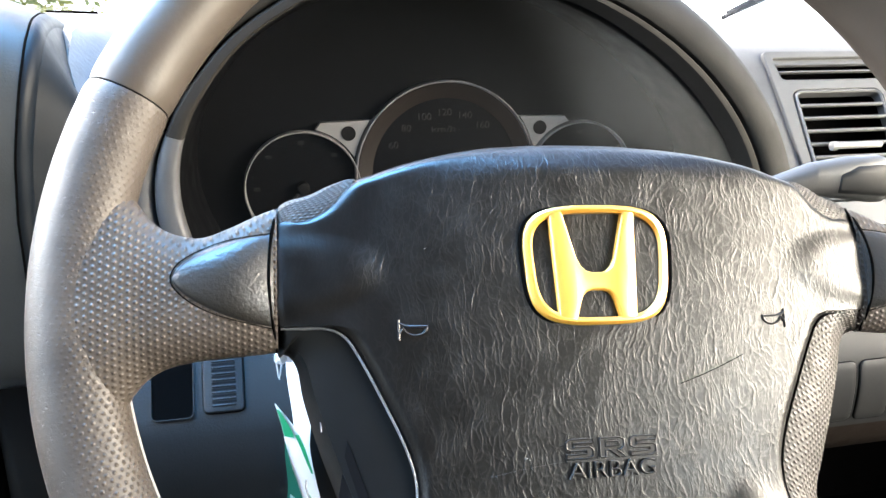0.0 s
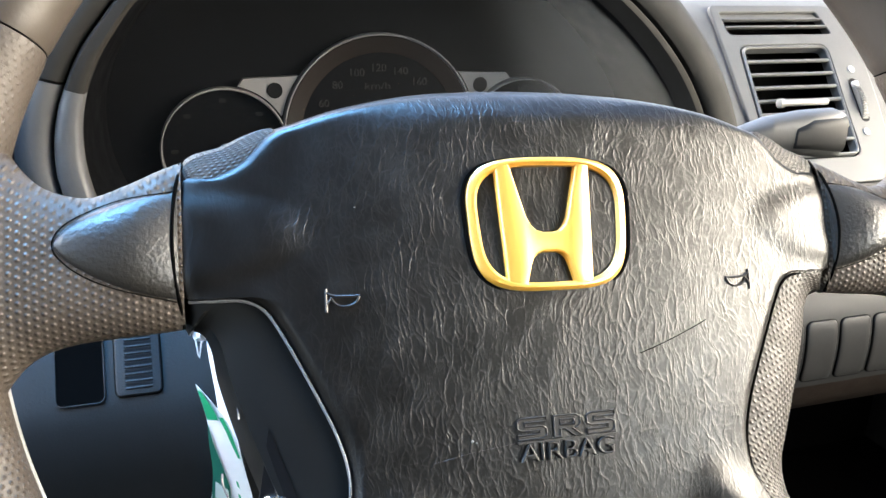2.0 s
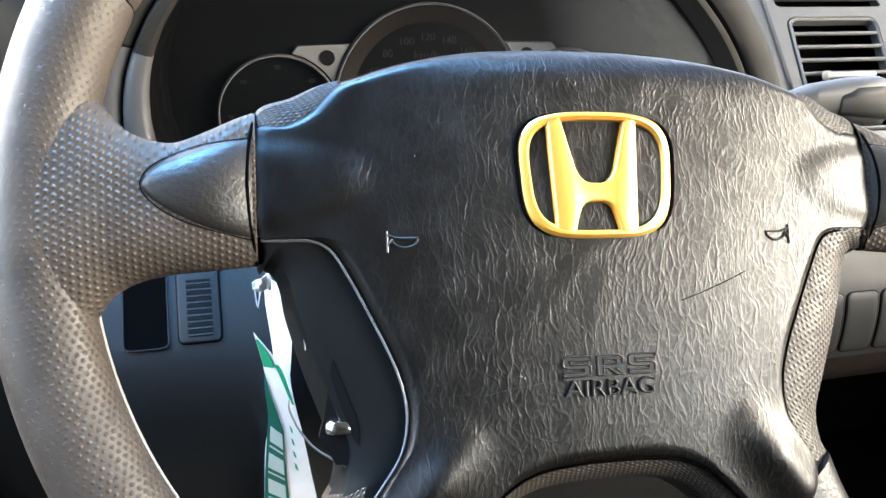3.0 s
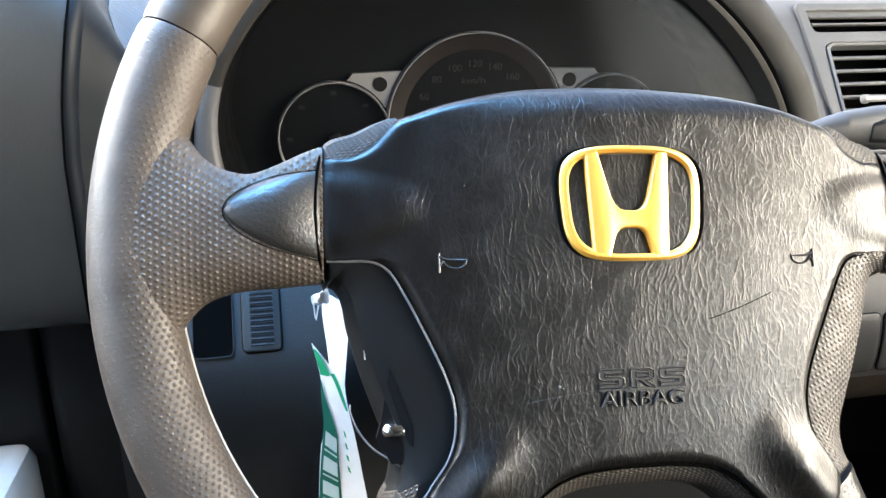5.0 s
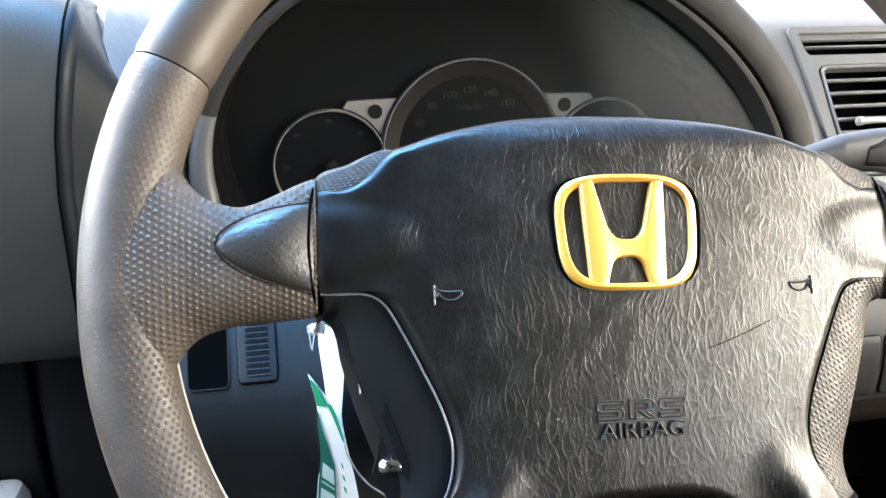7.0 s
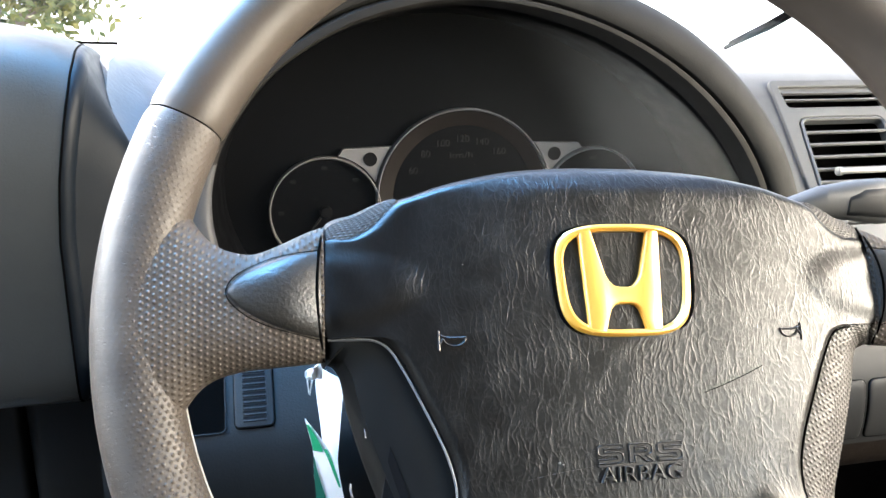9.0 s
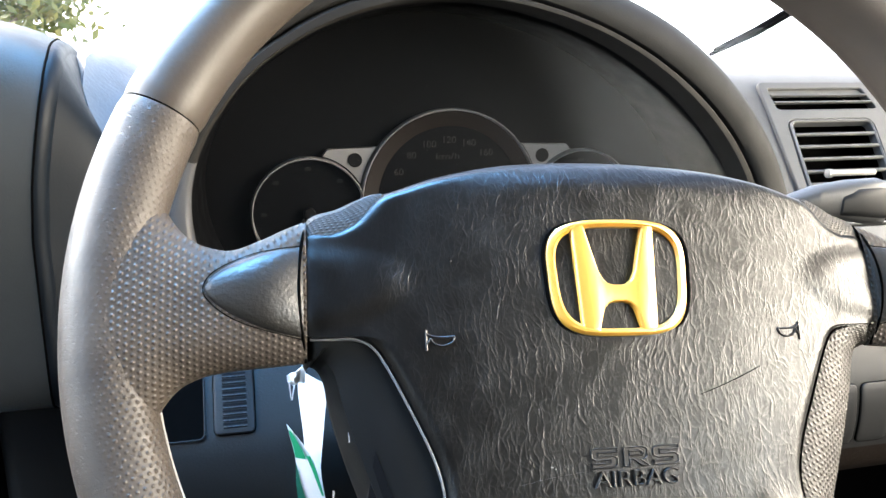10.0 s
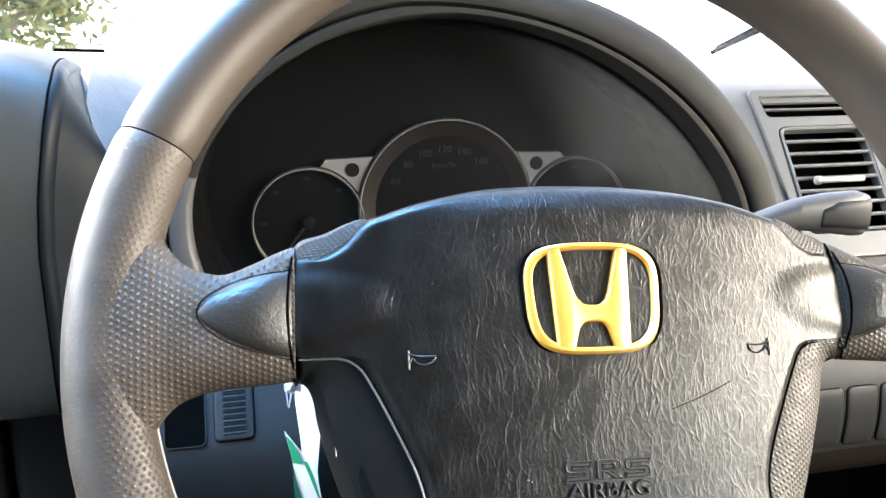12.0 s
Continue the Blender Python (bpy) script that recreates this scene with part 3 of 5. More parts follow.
for g in np.linspace(1, 0.02, 10):
    flat_ring = [(0.0176 + (x - 0.0176) * g, z * g) for x, z in cover_line]
    rings.append([(x, z, lens_bow(x, z)) for x, z in flat_ring])
lens = part("lens", loft(rings, caps=(False, True)), glass, cluster, "clear bowed plastic cover")
lens.visible_shadow = False


# ---- centre air vent ----
LEVER = grained_plastic("satin_grey_lever", (0.20, 0.20, 0.195), 0.38, 700, 0.00005)
def slatted_vent(name, label, outline, count, lever, framed):
    """A vent in the panel: dark well, slats that lie level, a thin frame and a small lever. outline: in the face's plane."""
    o = np.array(outline)
    cx, cy = (o[:, 0].min() + o[:, 0].max()) / 2, (o[:, 1].min() + o[:, 1].max()) / 2
    o = o - (cx, cy)
    v = thing(name, label, "air vent", FACE @ Matrix.Translation((cx, cy, 0.0)))
    h = o[:, 1].max() - o[:, 1].min()
    if framed:
        part("frame", ring_band(outline_offset(o, 0.0021), outline_offset(o, -0.0003), -0.004, 0.0034, 0.0009), VENT, v)
    rings = [[(x, y + k, z) for x, y in outline_offset(o, 0.0032 if framed else 0.0005)] for z, k in ((0.0018, 0), (-0.010, 0.006), (-0.022, 0.014))]
    part("well", loft(rings, caps=(False, True)), GAP, v, "dark hollow behind the slats")
    for k in range(1, count):
        y = -h / 2 + h * k / count
        left, right = [float(np.interp(y, *zip(*sorted((b, a) for a, b in o if a * s > 0)))) for s in (-1, 1)]
        e = 0.0013 if framed else 0.0010
        prof = [(y - e, 0.0024), (y - e, 0.0012), (y + 0.0052, -0.009), (y + 0.0060, -0.009), (y + e, 0.0012), (y + 0.95 * e, 0.0024), (y + 0.5 * e, 0.0031), (y - 0.5 * e, 0.0031)]
        part("slat", loft([[(x, a, b) for a, b in prof] for x in (left, right)]), VENT, v)
    if lever:
        w = o[:, 0].max() - o[:, 0].min()
        y = -h / 2 + h * 0.455
        part("lever", loft([[(x, y + g * 0.0026 * math.cos(q), 0.0058 + g * 0.0026 * math.sin(q)) for q in np.linspace(0, 2 * math.pi, 12, endpoint=False)] for x, g in ((-0.31 * w, 0.6), (-0.30 * w, 1.25), (-0.25 * w, 1.25), (-0.24 * w, 0.85), (0.26 * w, 0.85), (0.27 * w, 0.6))]), LEVER, v, "pale grey sliding lever")
    return v


VENT_FRAME = [(0.2518, 0.0742, 0.006), (0.2542, 0.045, 0.02), (0.2580, -0.04, 0.006), (0.364, -0.04, 0.008), (0.3735, 0.015, 0.04), (0.3700, 0.050, 0.02), (0.360, 0.0738, 0.012)]
panel = thing("vent_panel", "grey plastic surround that holds two slatted air vents", "vent panel", FACE, kind="structure")


def on_face(corners):
    return rounded_poly([(x, (z - 0.07) / 0.796, r) for x, z, r in corners], 5)


edge = on_face(VENT_FRAME)
UPPER = on_face([(0.2590, 0.0690, 0.002), (0.2622, 0.0540, 0.004), (0.3505, 0.0540, 0.003), (0.3425, 0.0690, 0.002)])
LOWER = on_face([(0.2698, 0.0447, 0.005), (0.2670, -0.0222, 0.005), (0.3372, -0.0222, 0.005), (0.3395, 0.0447, 0.005)])


def holed_plate(outline, holes, z0, z1, bevel):
    """A slab with a softened rim and openings that go through it."""
    bm = bmesh.new()
    loops = []
    for pts in [outline_offset(outline, -bevel)] + [outline_offset(hole, 0.0006) for hole in holes]:
        vs = [bm.verts.new((x, y, z1)) for x, y in pts]
        loops.append([bm.edges.new((vs[i], vs[(i + 1) % len(vs)])) for i in range(len(vs))])
    bmesh.ops.triangle_fill(bm, use_beauty=True, use_dissolve=False, edges=[e for l in loops for e in l], normal=(0, 0, 1))
    bm.verts.index_update()
    data = [tuple(v.co) for v in bm.verts], [tuple(v.index for v in f.verts) for f in bm.faces]
    bm.free()
    rim = [[(x, y, z) for x, y in outline_offset(outline, -d)] for z, d in ((z0, 0), (z1 - bevel, 0), (z1 - 0.3 * bevel, 0.3 * bevel), (z1, bevel))]
    walls = [loft([[(x, y, z) for x, y in outline_offset(hole, d)] for z, d in ((z1, 0.0006), (z1 - 0.0006, 0.0), (z0, 0.0))], caps=(False, False)) for hole in holes]
    return joined(data, loft(rim, caps=(False, False)), *walls)


part("surround", holed_plate(edge, [UPPER, outline_offset(LOWER, 0.0031)], -0.004, 0.0022, 0.0012), VENT, panel)
slatted_vent("upper_air_vent", "narrow grey defroster vent with three dark slots", UPPER, 3, False, False)
slatted_vent("lower_air_vent", "grey air vent with horizontal slats and a sliding lever", LOWER, 8, True, True)
dial = thing("vent_dial", "grey ribbed thumb wheel beside the air vent", "dial", FACE @ Matrix.Translation((0.3540, (0.010 - 0.07) / 0.796, 0.001)))
part("recess", plate(rounded(0.0072, 0.0350, 0.0034, 6), -0.001, 0.0014), BLACK, dial, "dark slot round the wheel")
part("wheel", loft([[(x * k, 0.0160 * g, 0.0012 + 0.0042 * math.cos(math.pi / 2 * g) * h) for x, k, h in ((-0.0026, 1, 0), (-0.0024, 1, 0.8), (-0.0015, 1, 1), (0.0015, 1, 1), (0.0024, 1, 0.8), (0.0026, 1, 0))] for g in np.linspace(-0.95, 0.62, 16)]), VENT, dial)
for k in range(12):
    g = -0.85 + 0.12 * k
    part("rib", block(-0.0023, 0.0023, 0.0160 * g - 0.0003, 0.0160 * g + 0.0003, 0.0008 + 0.0042 * math.cos(math.pi / 2 * g), 0.0016 + 0.0042 * math.cos(math.pi / 2 * g), 0.0002), VENT, dial)
part("tab", plate(rounded(0.0048, 0.0042, 0.0012, 4, 0, 0.0122), 0.001, 0.0042, 0.0008), LIGHT_GREY, dial, "pale tab at the end of the wheel")
for x, z in ((0.3562, 0.0298), (0.3506, -0.0103)):
    dot = thing("vent_mark", "small round white mark beside the thumb wheel", "mark", FACE @ Matrix.Translation((x, (z - 0.07) / 0.796, 0.002)), "marks of the vent")
    part("dot", plate(circle(0.0028, 20), 0, 0.001, 0.0004), LIGHT_GREY, dot)

# ---- blank switches under the vents ----
def dense(line, step=0.0025):
    """A closed outline with points along its straight stretches."""
    pts = []
    for a, b in zip(line, np.roll(line, -1, 0)):
        n = max(1, int(np.linalg.norm(b - a) / step))
        pts += [a + (b - a) * k / n for k in range(n)]
    return np.array(pts)


def switch_cap(w, h, r):
    """A rounded cap that follows the curve of the field, with a soft rim."""
    rings = []
    base = dense(rounded(w, h, r, 6))
    for out, inset in ((-0.0006, 0.0), (0.0003, 0.0), (0.0009, 0.0004), (0.0011, 0.0010)):
        rings.append([(x, y, out) for x, y in outline_offset(base, -inset)])
    for g in (0.75, 0.5, 0.25, 0.03):
        rings.append([(x * g, y * g, 0.0011) for x, y in outline_offset(base, -0.0010)])
    return loft(rings)


def on_bend(data, x0, s0, m):
    inv = m.inverted()
    return [inv @ Vector(bend(x0 + x, s0 - y, out)) for x, y, out in data[0]], data[1]


for k in range(5):
    x0, s0 = 0.2471 + 0.0267 * k, 0.0625
    m = Matrix.Translation(bend(x0, s0))
    sw = thing("blank_switch", "blank smooth grey rounded switch cover", "switch", m, "blank switches")
    part("gap", on_bend(ring_band(dense(rounded(0.0250, 0.0436, 0.0046, 6)), dense(rounded(0.0236, 0.0422, 0.0039, 6)), -0.0010, 0.0005, 0.0001), x0, s0, m), GAP, sw)
    part("cap", on_bend(switch_cap(0.0240, 0.0426, 0.0041), x0, s0, m), SWITCH_FIELD, sw)

# ---- lower left of the dashboard: open tray and ribbed lid ----
tray = thing("coin_tray", "open black rectangular slot in the lower dashboard", "tray", FACE @ Matrix.Translation((-0.1705, (-0.0845 - 0.07) / 0.796, 0.0)))
part("lip", ring_band(rounded(0.0232, 0.0576, 0.004, 6), rounded(0.0216, 0.056, 0.003, 6), -0.001, 0.0012, 0.0006), DASH_LOW, tray)
# black plate just above the panel, for the shade in the slot
part("well", plate(rounded(0.0218, 0.0562, 0.003, 6), 0.0, 0.0006), GAP, tray, "black plate for the dark of the open slot")
lid = thing("ribbed_lid", "charcoal lid with a block of fine horizontal grooves", "lid", FACE @ Matrix.Translation((-0.1433, (-0.086 - 0.07) / 0.796, 0.0)))
part("gap", ring_band(rounded(0.0228, 0.0512, 0.0036, 6), rounded(0.0216, 0.050, 0.003, 6), -0.001, 0.0005, 0.0001), GAP, lid)
part("panel", plate(rounded(0.0218, 0.0502, 0.003, 6), -0.001, 0.0017, 0.0008), DASH_LOW, lid)
for k in range(9):
    # dark strips, slightly proud, for the shade in the grooves
    part("groove", plate(rounded(0.0130, 0.0014, 0.0006, 3, 0.0003, 0.0084 - 0.0035 * k), 0.0010, 0.0019), BLACK, lid)
    part("rib", plate(rounded(0.0130, 0.0013, 0.0006, 3, 0.0003, 0.00665 - 0.0035 * k), 0.0012, 0.0022, 0.0005), DASH_LOW, lid)


# ---- left end of the dashboard ----
pod = thing("dash_end_pod", "smooth grey rounded pod at the driver's end of the dashboard", "dashboard pod", kind="structure")
# y, z of the pod's front: up the face, over the rounded top and back
POD_SIDE = spline([(0.2070, -0.0985), (0.2005, -0.093), (0.1980, -0.070), (0.1975, 0.0), (0.1985, 0.048), (0.2065, 0.078), (0.226, 0.0965), (0.262, 0.1025), (0.300, 0.1020), (0.335, 0.0985)], 48)
POD_X = -0.2322


def lean(y, z):
    """How far the pod's inner edge swings inwards with the height, and back again behind the crest."""
    up = float(np.interp(z, (-0.10, 0.0, 0.03, 0.06, 0.08, 0.097), (-0.0095, -0.0086, -0.0057, -0.0008, 0.0022, 0.0034)))
    return up - 0.10 * max(0.0, y - 0.222)


rings = []
for x in POD_X - 0.27 * np.linspace(1, 0, 20) ** 1.8:
    far = (POD_X - x) / 0.27
    crown = 0.017 * (1 - math.exp(-far * 9))
    front = [at(x + lean(y, z) * (1 - far), y - 0.008 * far + 0.030 * far**2, z + crown * min(1.0, max(0.0, z / 0.08))) for y, z in POD_SIDE]
    rings.append(front + [at(x, 0.42, 0.086 + crown), at(x, 0.42, -0.0985)])
part("shell", loft(rings), POD, pod)
tang = np.gradient(POD_SIDE, axis=0)
tang /= np.linalg.norm(tang, axis=1)[:, None]
inward = np.stack([tang[:, 1], -tang[:, 0]], 1)
strip_rows = []
for q in np.linspace(0, 1, 9):
    a = q * math.pi / 2
    strip_rows.append([at(POD_X + lean(y, z) + 0.001 + 0.0058 * math.sin(a), y + iy * 0.008 * (1 - math.cos(a)), z + iz * 0.008 * (1 - math.cos(a))) for (y, z), (iy, iz) in zip(POD_SIDE, inward)])
part("edge_strip", loft(strip_rows, closed=False), POD_SHADED, pod, "rounded seam strip along the pod")
part("seam", tube([at(POD_X + lean(y, z) + 0.0004, y - 0.0001, z) for y, z in POD_SIDE], 0.0007, 6), GAP, pod)
edge_in = strip_rows[-1]
reach = spline([(-0.190, 0.250, -0.100), (-0.189, 0.2465, -0.05), (-0.190, 0.244, 0.0), (-0.199, 0.242, 0.032), (-0.2138, 0.2515, 0.052), (-0.2218, 0.272, 0.076), (-0.2233, 0.2975, 0.0915)], 48)
cheek = [[Vector(a).lerp(Vector(at(*b)), s) + Vector((0, 0.004, 0)) * math.sin(math.pi * s) for a, b in zip(edge_in, reach)] for s in np.linspace(0, 1, 6)]
part("cheek", loft(cheek, closed=False), POD_SHADED, pod, "smooth inner side of the pod")
part("cheek_seam", tube([at(-0.2155, 0.2330, 0.032), at(-0.208, 0.2370, 0.037), at(-0.196, 0.2405, 0.0385)], 0.0009, 6), GAP, pod)

# ---- door on the driver's side ----
door = thing("driver_door", "dark grey door trim beside the dashboard", "car door", kind="structure")
# the tall block behind the window is unseen, added to keep side light out
part("trim", joined(block(-0.55, -0.44, -2.3, 0.42, HUB - 0.78, HUB - 0.02, 0.02), block(-0.55, -0.50, -2.3, -0.42, HUB - 0.02, HUB + 0.57, 0.01), block(-0.47, -0.405, -0.9, 0.10, HUB - 0.30, HUB - 0.22, 0.02)), DASH_LOW, door)
pull = thing("door_pull", "pale grey rounded pull on the driver's door", "door pull", kind="")
part("grip", block(-0.41, -0.293, 0.16, 0.235, HUB - 0.30, HUB - 0.186, 0.012), PULL, pull)
for k in range(3):
    part("groove", block(-0.408, -0.296, 0.1585, 0.1605, HUB - 0.206 - 0.012 * k, HUB - 0.203 - 0.012 * k, 0.0005), GAP, pull)
lower = thing("lower_side_panel", "black plastic kick panel below the dashboard pod", "side panel", kind="structure")
part("panel", joined(block(-0.44, -0.2865, 0.235, 0.40, HUB - 0.60, HUB - 0.095, 0.004), block(-0.2845, -0.20, 0.235, 0.40, HUB - 0.60, HUB - 0.095, 0.01)), SIDE, lower)

# ---- cabin shell, screen and outside ----
# roof out of view; its dark tone keeps reflections on the wheel dim
roof = thing("cabin_roof", "unseen cloth roof lining, darkened to dim reflections", "roof lining", kind="structure")
part("lining", block(-0.55, 1.20, -2.34, -0.03, HUB + 0.56, HUB + 0.60, 0.01), CLOTH, roof)
floor = thing("cabin_floor", "dark carpet on the car's floor", "car floor", kind="structure")
CARPET = grained_plastic("black_carpet", (0.005, 0.005, 0.0055), 0.95, 300, 0.001, spec=0.0)
part("carpet", block(-0.55, 1.20, -2.34, 0.9, HUB - 0.82, HUB - 0.78, 0.01), CARPET, floor)
firewall = thing("firewall", "black carpeted wall under the dashboard", "wall", kind="structure")
part("panel", block(-0.55, 1.20, 0.87, 0.91, HUB - 0.80, HUB + 0.07, 0.01), CARPET, firewall)
# unseen wall, added to keep light from behind off the wheel
rear = thing("wall_rear", "plain unseen rear wall that shuts out light", "wall", kind="structure")
part("panel", block(-0.55, 1.20, -2.34, -2.30, HUB - 0.80, HUB + 0.57, 0.01), DASH_LOW, rear)
side = thing("passenger_door", "dark grey trim of the passenger's door", "car door", kind="structure")
part("trim", joined(block(1.13, 1.20, -2.3, 0.9, HUB - 0.80, HUB + 0.0, 0.02), block(1.14, 1.19, -1.02, -0.96, HUB - 0.01, HUB + 0.565, 0.01), block(1.14, 1.19, -2.3, -1.98, HUB - 0.01, HUB + 0.565, 0.01)), DASH_LOW, side)
for name, x, label in (("driver_pillar", -0.50, "grey front pillar beside the driver"), ("passenger_pillar", 1.15, "grey front pillar beside the passenger")):
    p = thing(name, label, "pillar", kind="structure")
    part("trim", tube([at(x, 0.92, 0.06), at(x * 0.98, 0.46, 0.30), at(x * 0.95 + 0.02, -0.03, 0.58)], 0.035, 12), CLOTH, p)
PANE = material("windscreen_glass", (1, 1, 1), 0.05)
pn, pl_, pb = nodes_of(PANE)
pt, pg, pm = pn.new("ShaderNodeBsdfTransparent"), pn.new("ShaderNodeBsdfGlossy"), pn.new("ShaderNodeMixShader")
pg.inputs["Roughness"].default_value, pm.inputs[0].default_value = 0.03, 0.07
pl_.new(pt.outputs[0], pm.inputs[1]), pl_.new(pg.outputs[0], pm.inputs[2])
pl_.new(pm.outputs[0], pn["Material Output"].inputs["Surface"])
screen = thing("windscreen", "clear sloping windscreen with a black lower edge", "windscreen", kind="structure")
pane = part("pane", loft([[at(-0.50, 0.90, 0.09), at(0.325, 0.97, 0.09), at(1.15, 0.90, 0.09)], [at(-0.47, -0.03, 0.575), at(0.325, 0.0, 0.585), at(1.12, -0.03, 0.575)]], closed=False), PANE, screen, "clear glass")
pane.visible_shadow = False
part("lower_edge", tube([at(-0.372, 0.878, 0.1002), at(-0.312, 0.885, 0.0990)], 0.0024, 6), GAP, screen, "short black seal at the foot of the glass")
wiper = thing("windscreen_wiper", "thin black wiper resting on the windscreen", "wiper")
part("arm", tube([at(0.634, 0.975, 0.0963), at(0.706, 0.975, 0.128), at(0.767, 0.972, 0.161), at(0.888, 0.963, 0.224)], [0.0045, 0.0065, 0.0075, 0.009], 8), GAP, wiper)
part("blade", tube([at(0.623, 0.972, 0.0895), at(0.706, 0.972, 0.1226), at(0.767, 0.969, 0.1557), at(0.888, 0.960, 0.2187)], 0.0035, 6), GAP, wiper)
bonnet = thing("bonnet", "white painted car bonnet beyond the windscreen", "bonnet", kind="structure")
PAINT = material("white_car_paint", (0.78, 0.78, 0.77), 0.25, coat=0.5)
vary(PAINT, add_noise(PAINT, coords(PAINT), 6, 4), [(0.3, 0.2), (0.7, 0.32)], "Roughness")
part("panel", loft([[at(x, y, z - 0.06 * (abs(x - 0.325) / 0.9) ** 3) for x in np.linspace(-0.55, 1.2, 18)] for y, z in ((0.93, 0.06), (1.1, 0.055), (1.5, 0.02), (1.9, -0.05), (2.05, -0.12), (2.1, -0.5))], closed=False), PAINT, bonnet)

ground_mat = grained_plastic("dry_ground", (0.55, 0.51, 0.45), 0.95, 6, 0.02, wide=0.4)
ground = tagged(part("ground", ([(-900, -900, 0), (900, -900, 0), (900, 900, 0), (-900, 900, 0)], [(0, 1, 2, 3)]), ground_mat), "pale dry sandy ground round the car", "ground", kind="structure")
HAZE = material("bright_haze", (0.9, 0.95, 1.0), 1.0)
hn, hl, hb = nodes_of(HAZE)
hb.inputs["Base Color"].default_value = (0, 0, 0, 1)
hb.inputs["Emission Color"].default_value, hb.inputs["Emission Strength"].default_value = (0.88, 0.94, 1.0, 1), 0.9
backdrop = part("backdrop", loft([[(90 * math.sin(a), 90 * math.cos(a), z) for a in np.linspace(-1.4, 1.4, 40)] for z in (-1, 8, 18, 32)], closed=False), HAZE)
tagged(backdrop, "pale bright hazy sky far beyond the car", "backdrop", kind="structure")
LEAF = material("yellow_green_leaf", (0.06, 0.09, 0.02), 0.6)
vary(LEAF, add_noise(LEAF, coords(LEAF), 3, 3), [(0.3, (0.05, 0.085, 0.018)), (0.7, (0.26, 0.24, 0.06))])
BARK = grained_plastic("grey_bark", (0.22, 0.17, 0.12), 0.9, 30, 0.01)


def tree(x, y, height, seed):
    """A broad tree: bent trunk, limbs, and many small leaf clusters with gaps."""
    rnd = random.Random(seed)
    t = thing("tree", "leafy yellow-green tree in full sunlight", "tree", Matrix.Translation((x, y, 0)), "trees outside")
    fork = Vector((rnd.uniform(-0.2, 0.2), rnd.uniform(-0.2, 0.2), height * 0.15))
    limbs = [tube([(0, 0, -0.1), fork * 0.5 + Vector((0.08, 0, 0)), fork], [0.20, 0.15, 0.12], 10)]
    tips = []
    for k in range(7):
        a = k * 2.4 + rnd.random()
        tip = fork + Vector((math.cos(a) * height * rnd.uniform(0.18, 0.36), math.sin(a) * height * rnd.uniform(0.18, 0.36), height * rnd.uniform(0.02, 0.55)))
        limbs.append(tube([fork, fork.lerp(tip, 0.5) + Vector((0, 0, 0.15)), tip], [0.09, 0.06, 0.02], 7))
        tips.append(tip)
    part("trunk", joined(*limbs), BARK, t)
    verts, faces = [], []
    for k in range(2600):
        tip = rnd.choice(tips)
        c = tip + Vector((rnd.gauss(0, 1), rnd.gauss(0, 1), rnd.gauss(0, 0.8))) * height * 0.085
        u = Vector((rnd.uniform(-1, 1), rnd.uniform(-1, 1), rnd.uniform(-1, 1))).normalized()
        w = u.orthogonal().normalized()
        s = rnd.uniform(0.07, 0.16)
        n = len(verts)
        verts += [c - u * s, c + w * s * 0.45, c + u * s, c - w * s * 0.45]
        faces += [(n, n + 1, n + 2), (n, n + 2, n + 3)]
    part("crown", (verts, faces), LEAF, t, flat=True)


for x, y, h, seed in ((-4.55, 15.0, 4.6, 1), (-9.5, 18.0, 5.4, 2)):
    tree(x, y, h, seed)


# ---- steering column ----
column = thing("steering_column", "charcoal plastic shroud of the steering column", "steering column")
axis0, axis1 = Vector(at(0, 0.055, -0.03)), Vector(at(0, 0.30, -0.145))
rings = []
for k, (s, g) in enumerate(((0.0, 0.72), (0.05, 0.9), (0.15, 1.0), (0.5, 1.05), (1.0, 1.1))):
    c = axis0.lerp(axis1, s)
    o = spline([(0.062, 0.0), (0.058, 0.035), (0.03, 0.05), (-0.03, 0.05), (-0.058, 0.035), (-0.064, 0.0), (-0.060, -0.045), (-0.035, -0.075), (0.035, -0.075), (0.060, -0.045)], 48, closed=True)
    rings.append([c + Vector((x * g, 0.35 * y * g, 0.93 * y * g)) for x, y in o])
part("shroud", loft(rings), DASH_LOW, column)
# wiper stalk, with a flat flared tip
wiper_stalk = thing("wiper_stalk", "grey wiper stalk with a flat flared tip", "stalk")
rings = []
for x, y, z, hh, dd in ((0.045, 0.125, -0.018, 0.007, 0.007), (0.100, 0.119, -0.001, 0.0068, 0.0068), (0.140, 0.1155, 0.0120, 0.0066, 0.0066), (0.160, 0.114, 0.0183, 0.0072, 0.0066), (0.172, 0.113, 0.0212, 0.0084, 0.0072), (0.190, 0.112, 0.0214, 0.0108, 0.0078), (0.208, 0.111, 0.0204, 0.0126, 0.0075), (0.2145, 0.1107, 0.0193, 0.0115, 0.0055), (0.2165, 0.1105, 0.019, 0.008, 0.003)):
    rings.append([at(x - 0.010 + 0.10 * hh * math.sin(q), y + dd * math.copysign(abs(math.cos(q)) ** 0.8, math.cos(q)), z + hh * math.copysign(abs(math.sin(q)) ** 0.7, math.sin(q))) for q in np.linspace(0, 2 * math.pi, 32, endpoint=False)])
part("arm", loft(rings[:5], caps=(True, True)), STALK, wiper_stalk)
paddle = part("paddle", loft(rings[4:], caps=(True, True)), STALK, wiper_stalk, "flared grey end of the stalk")
rings = []
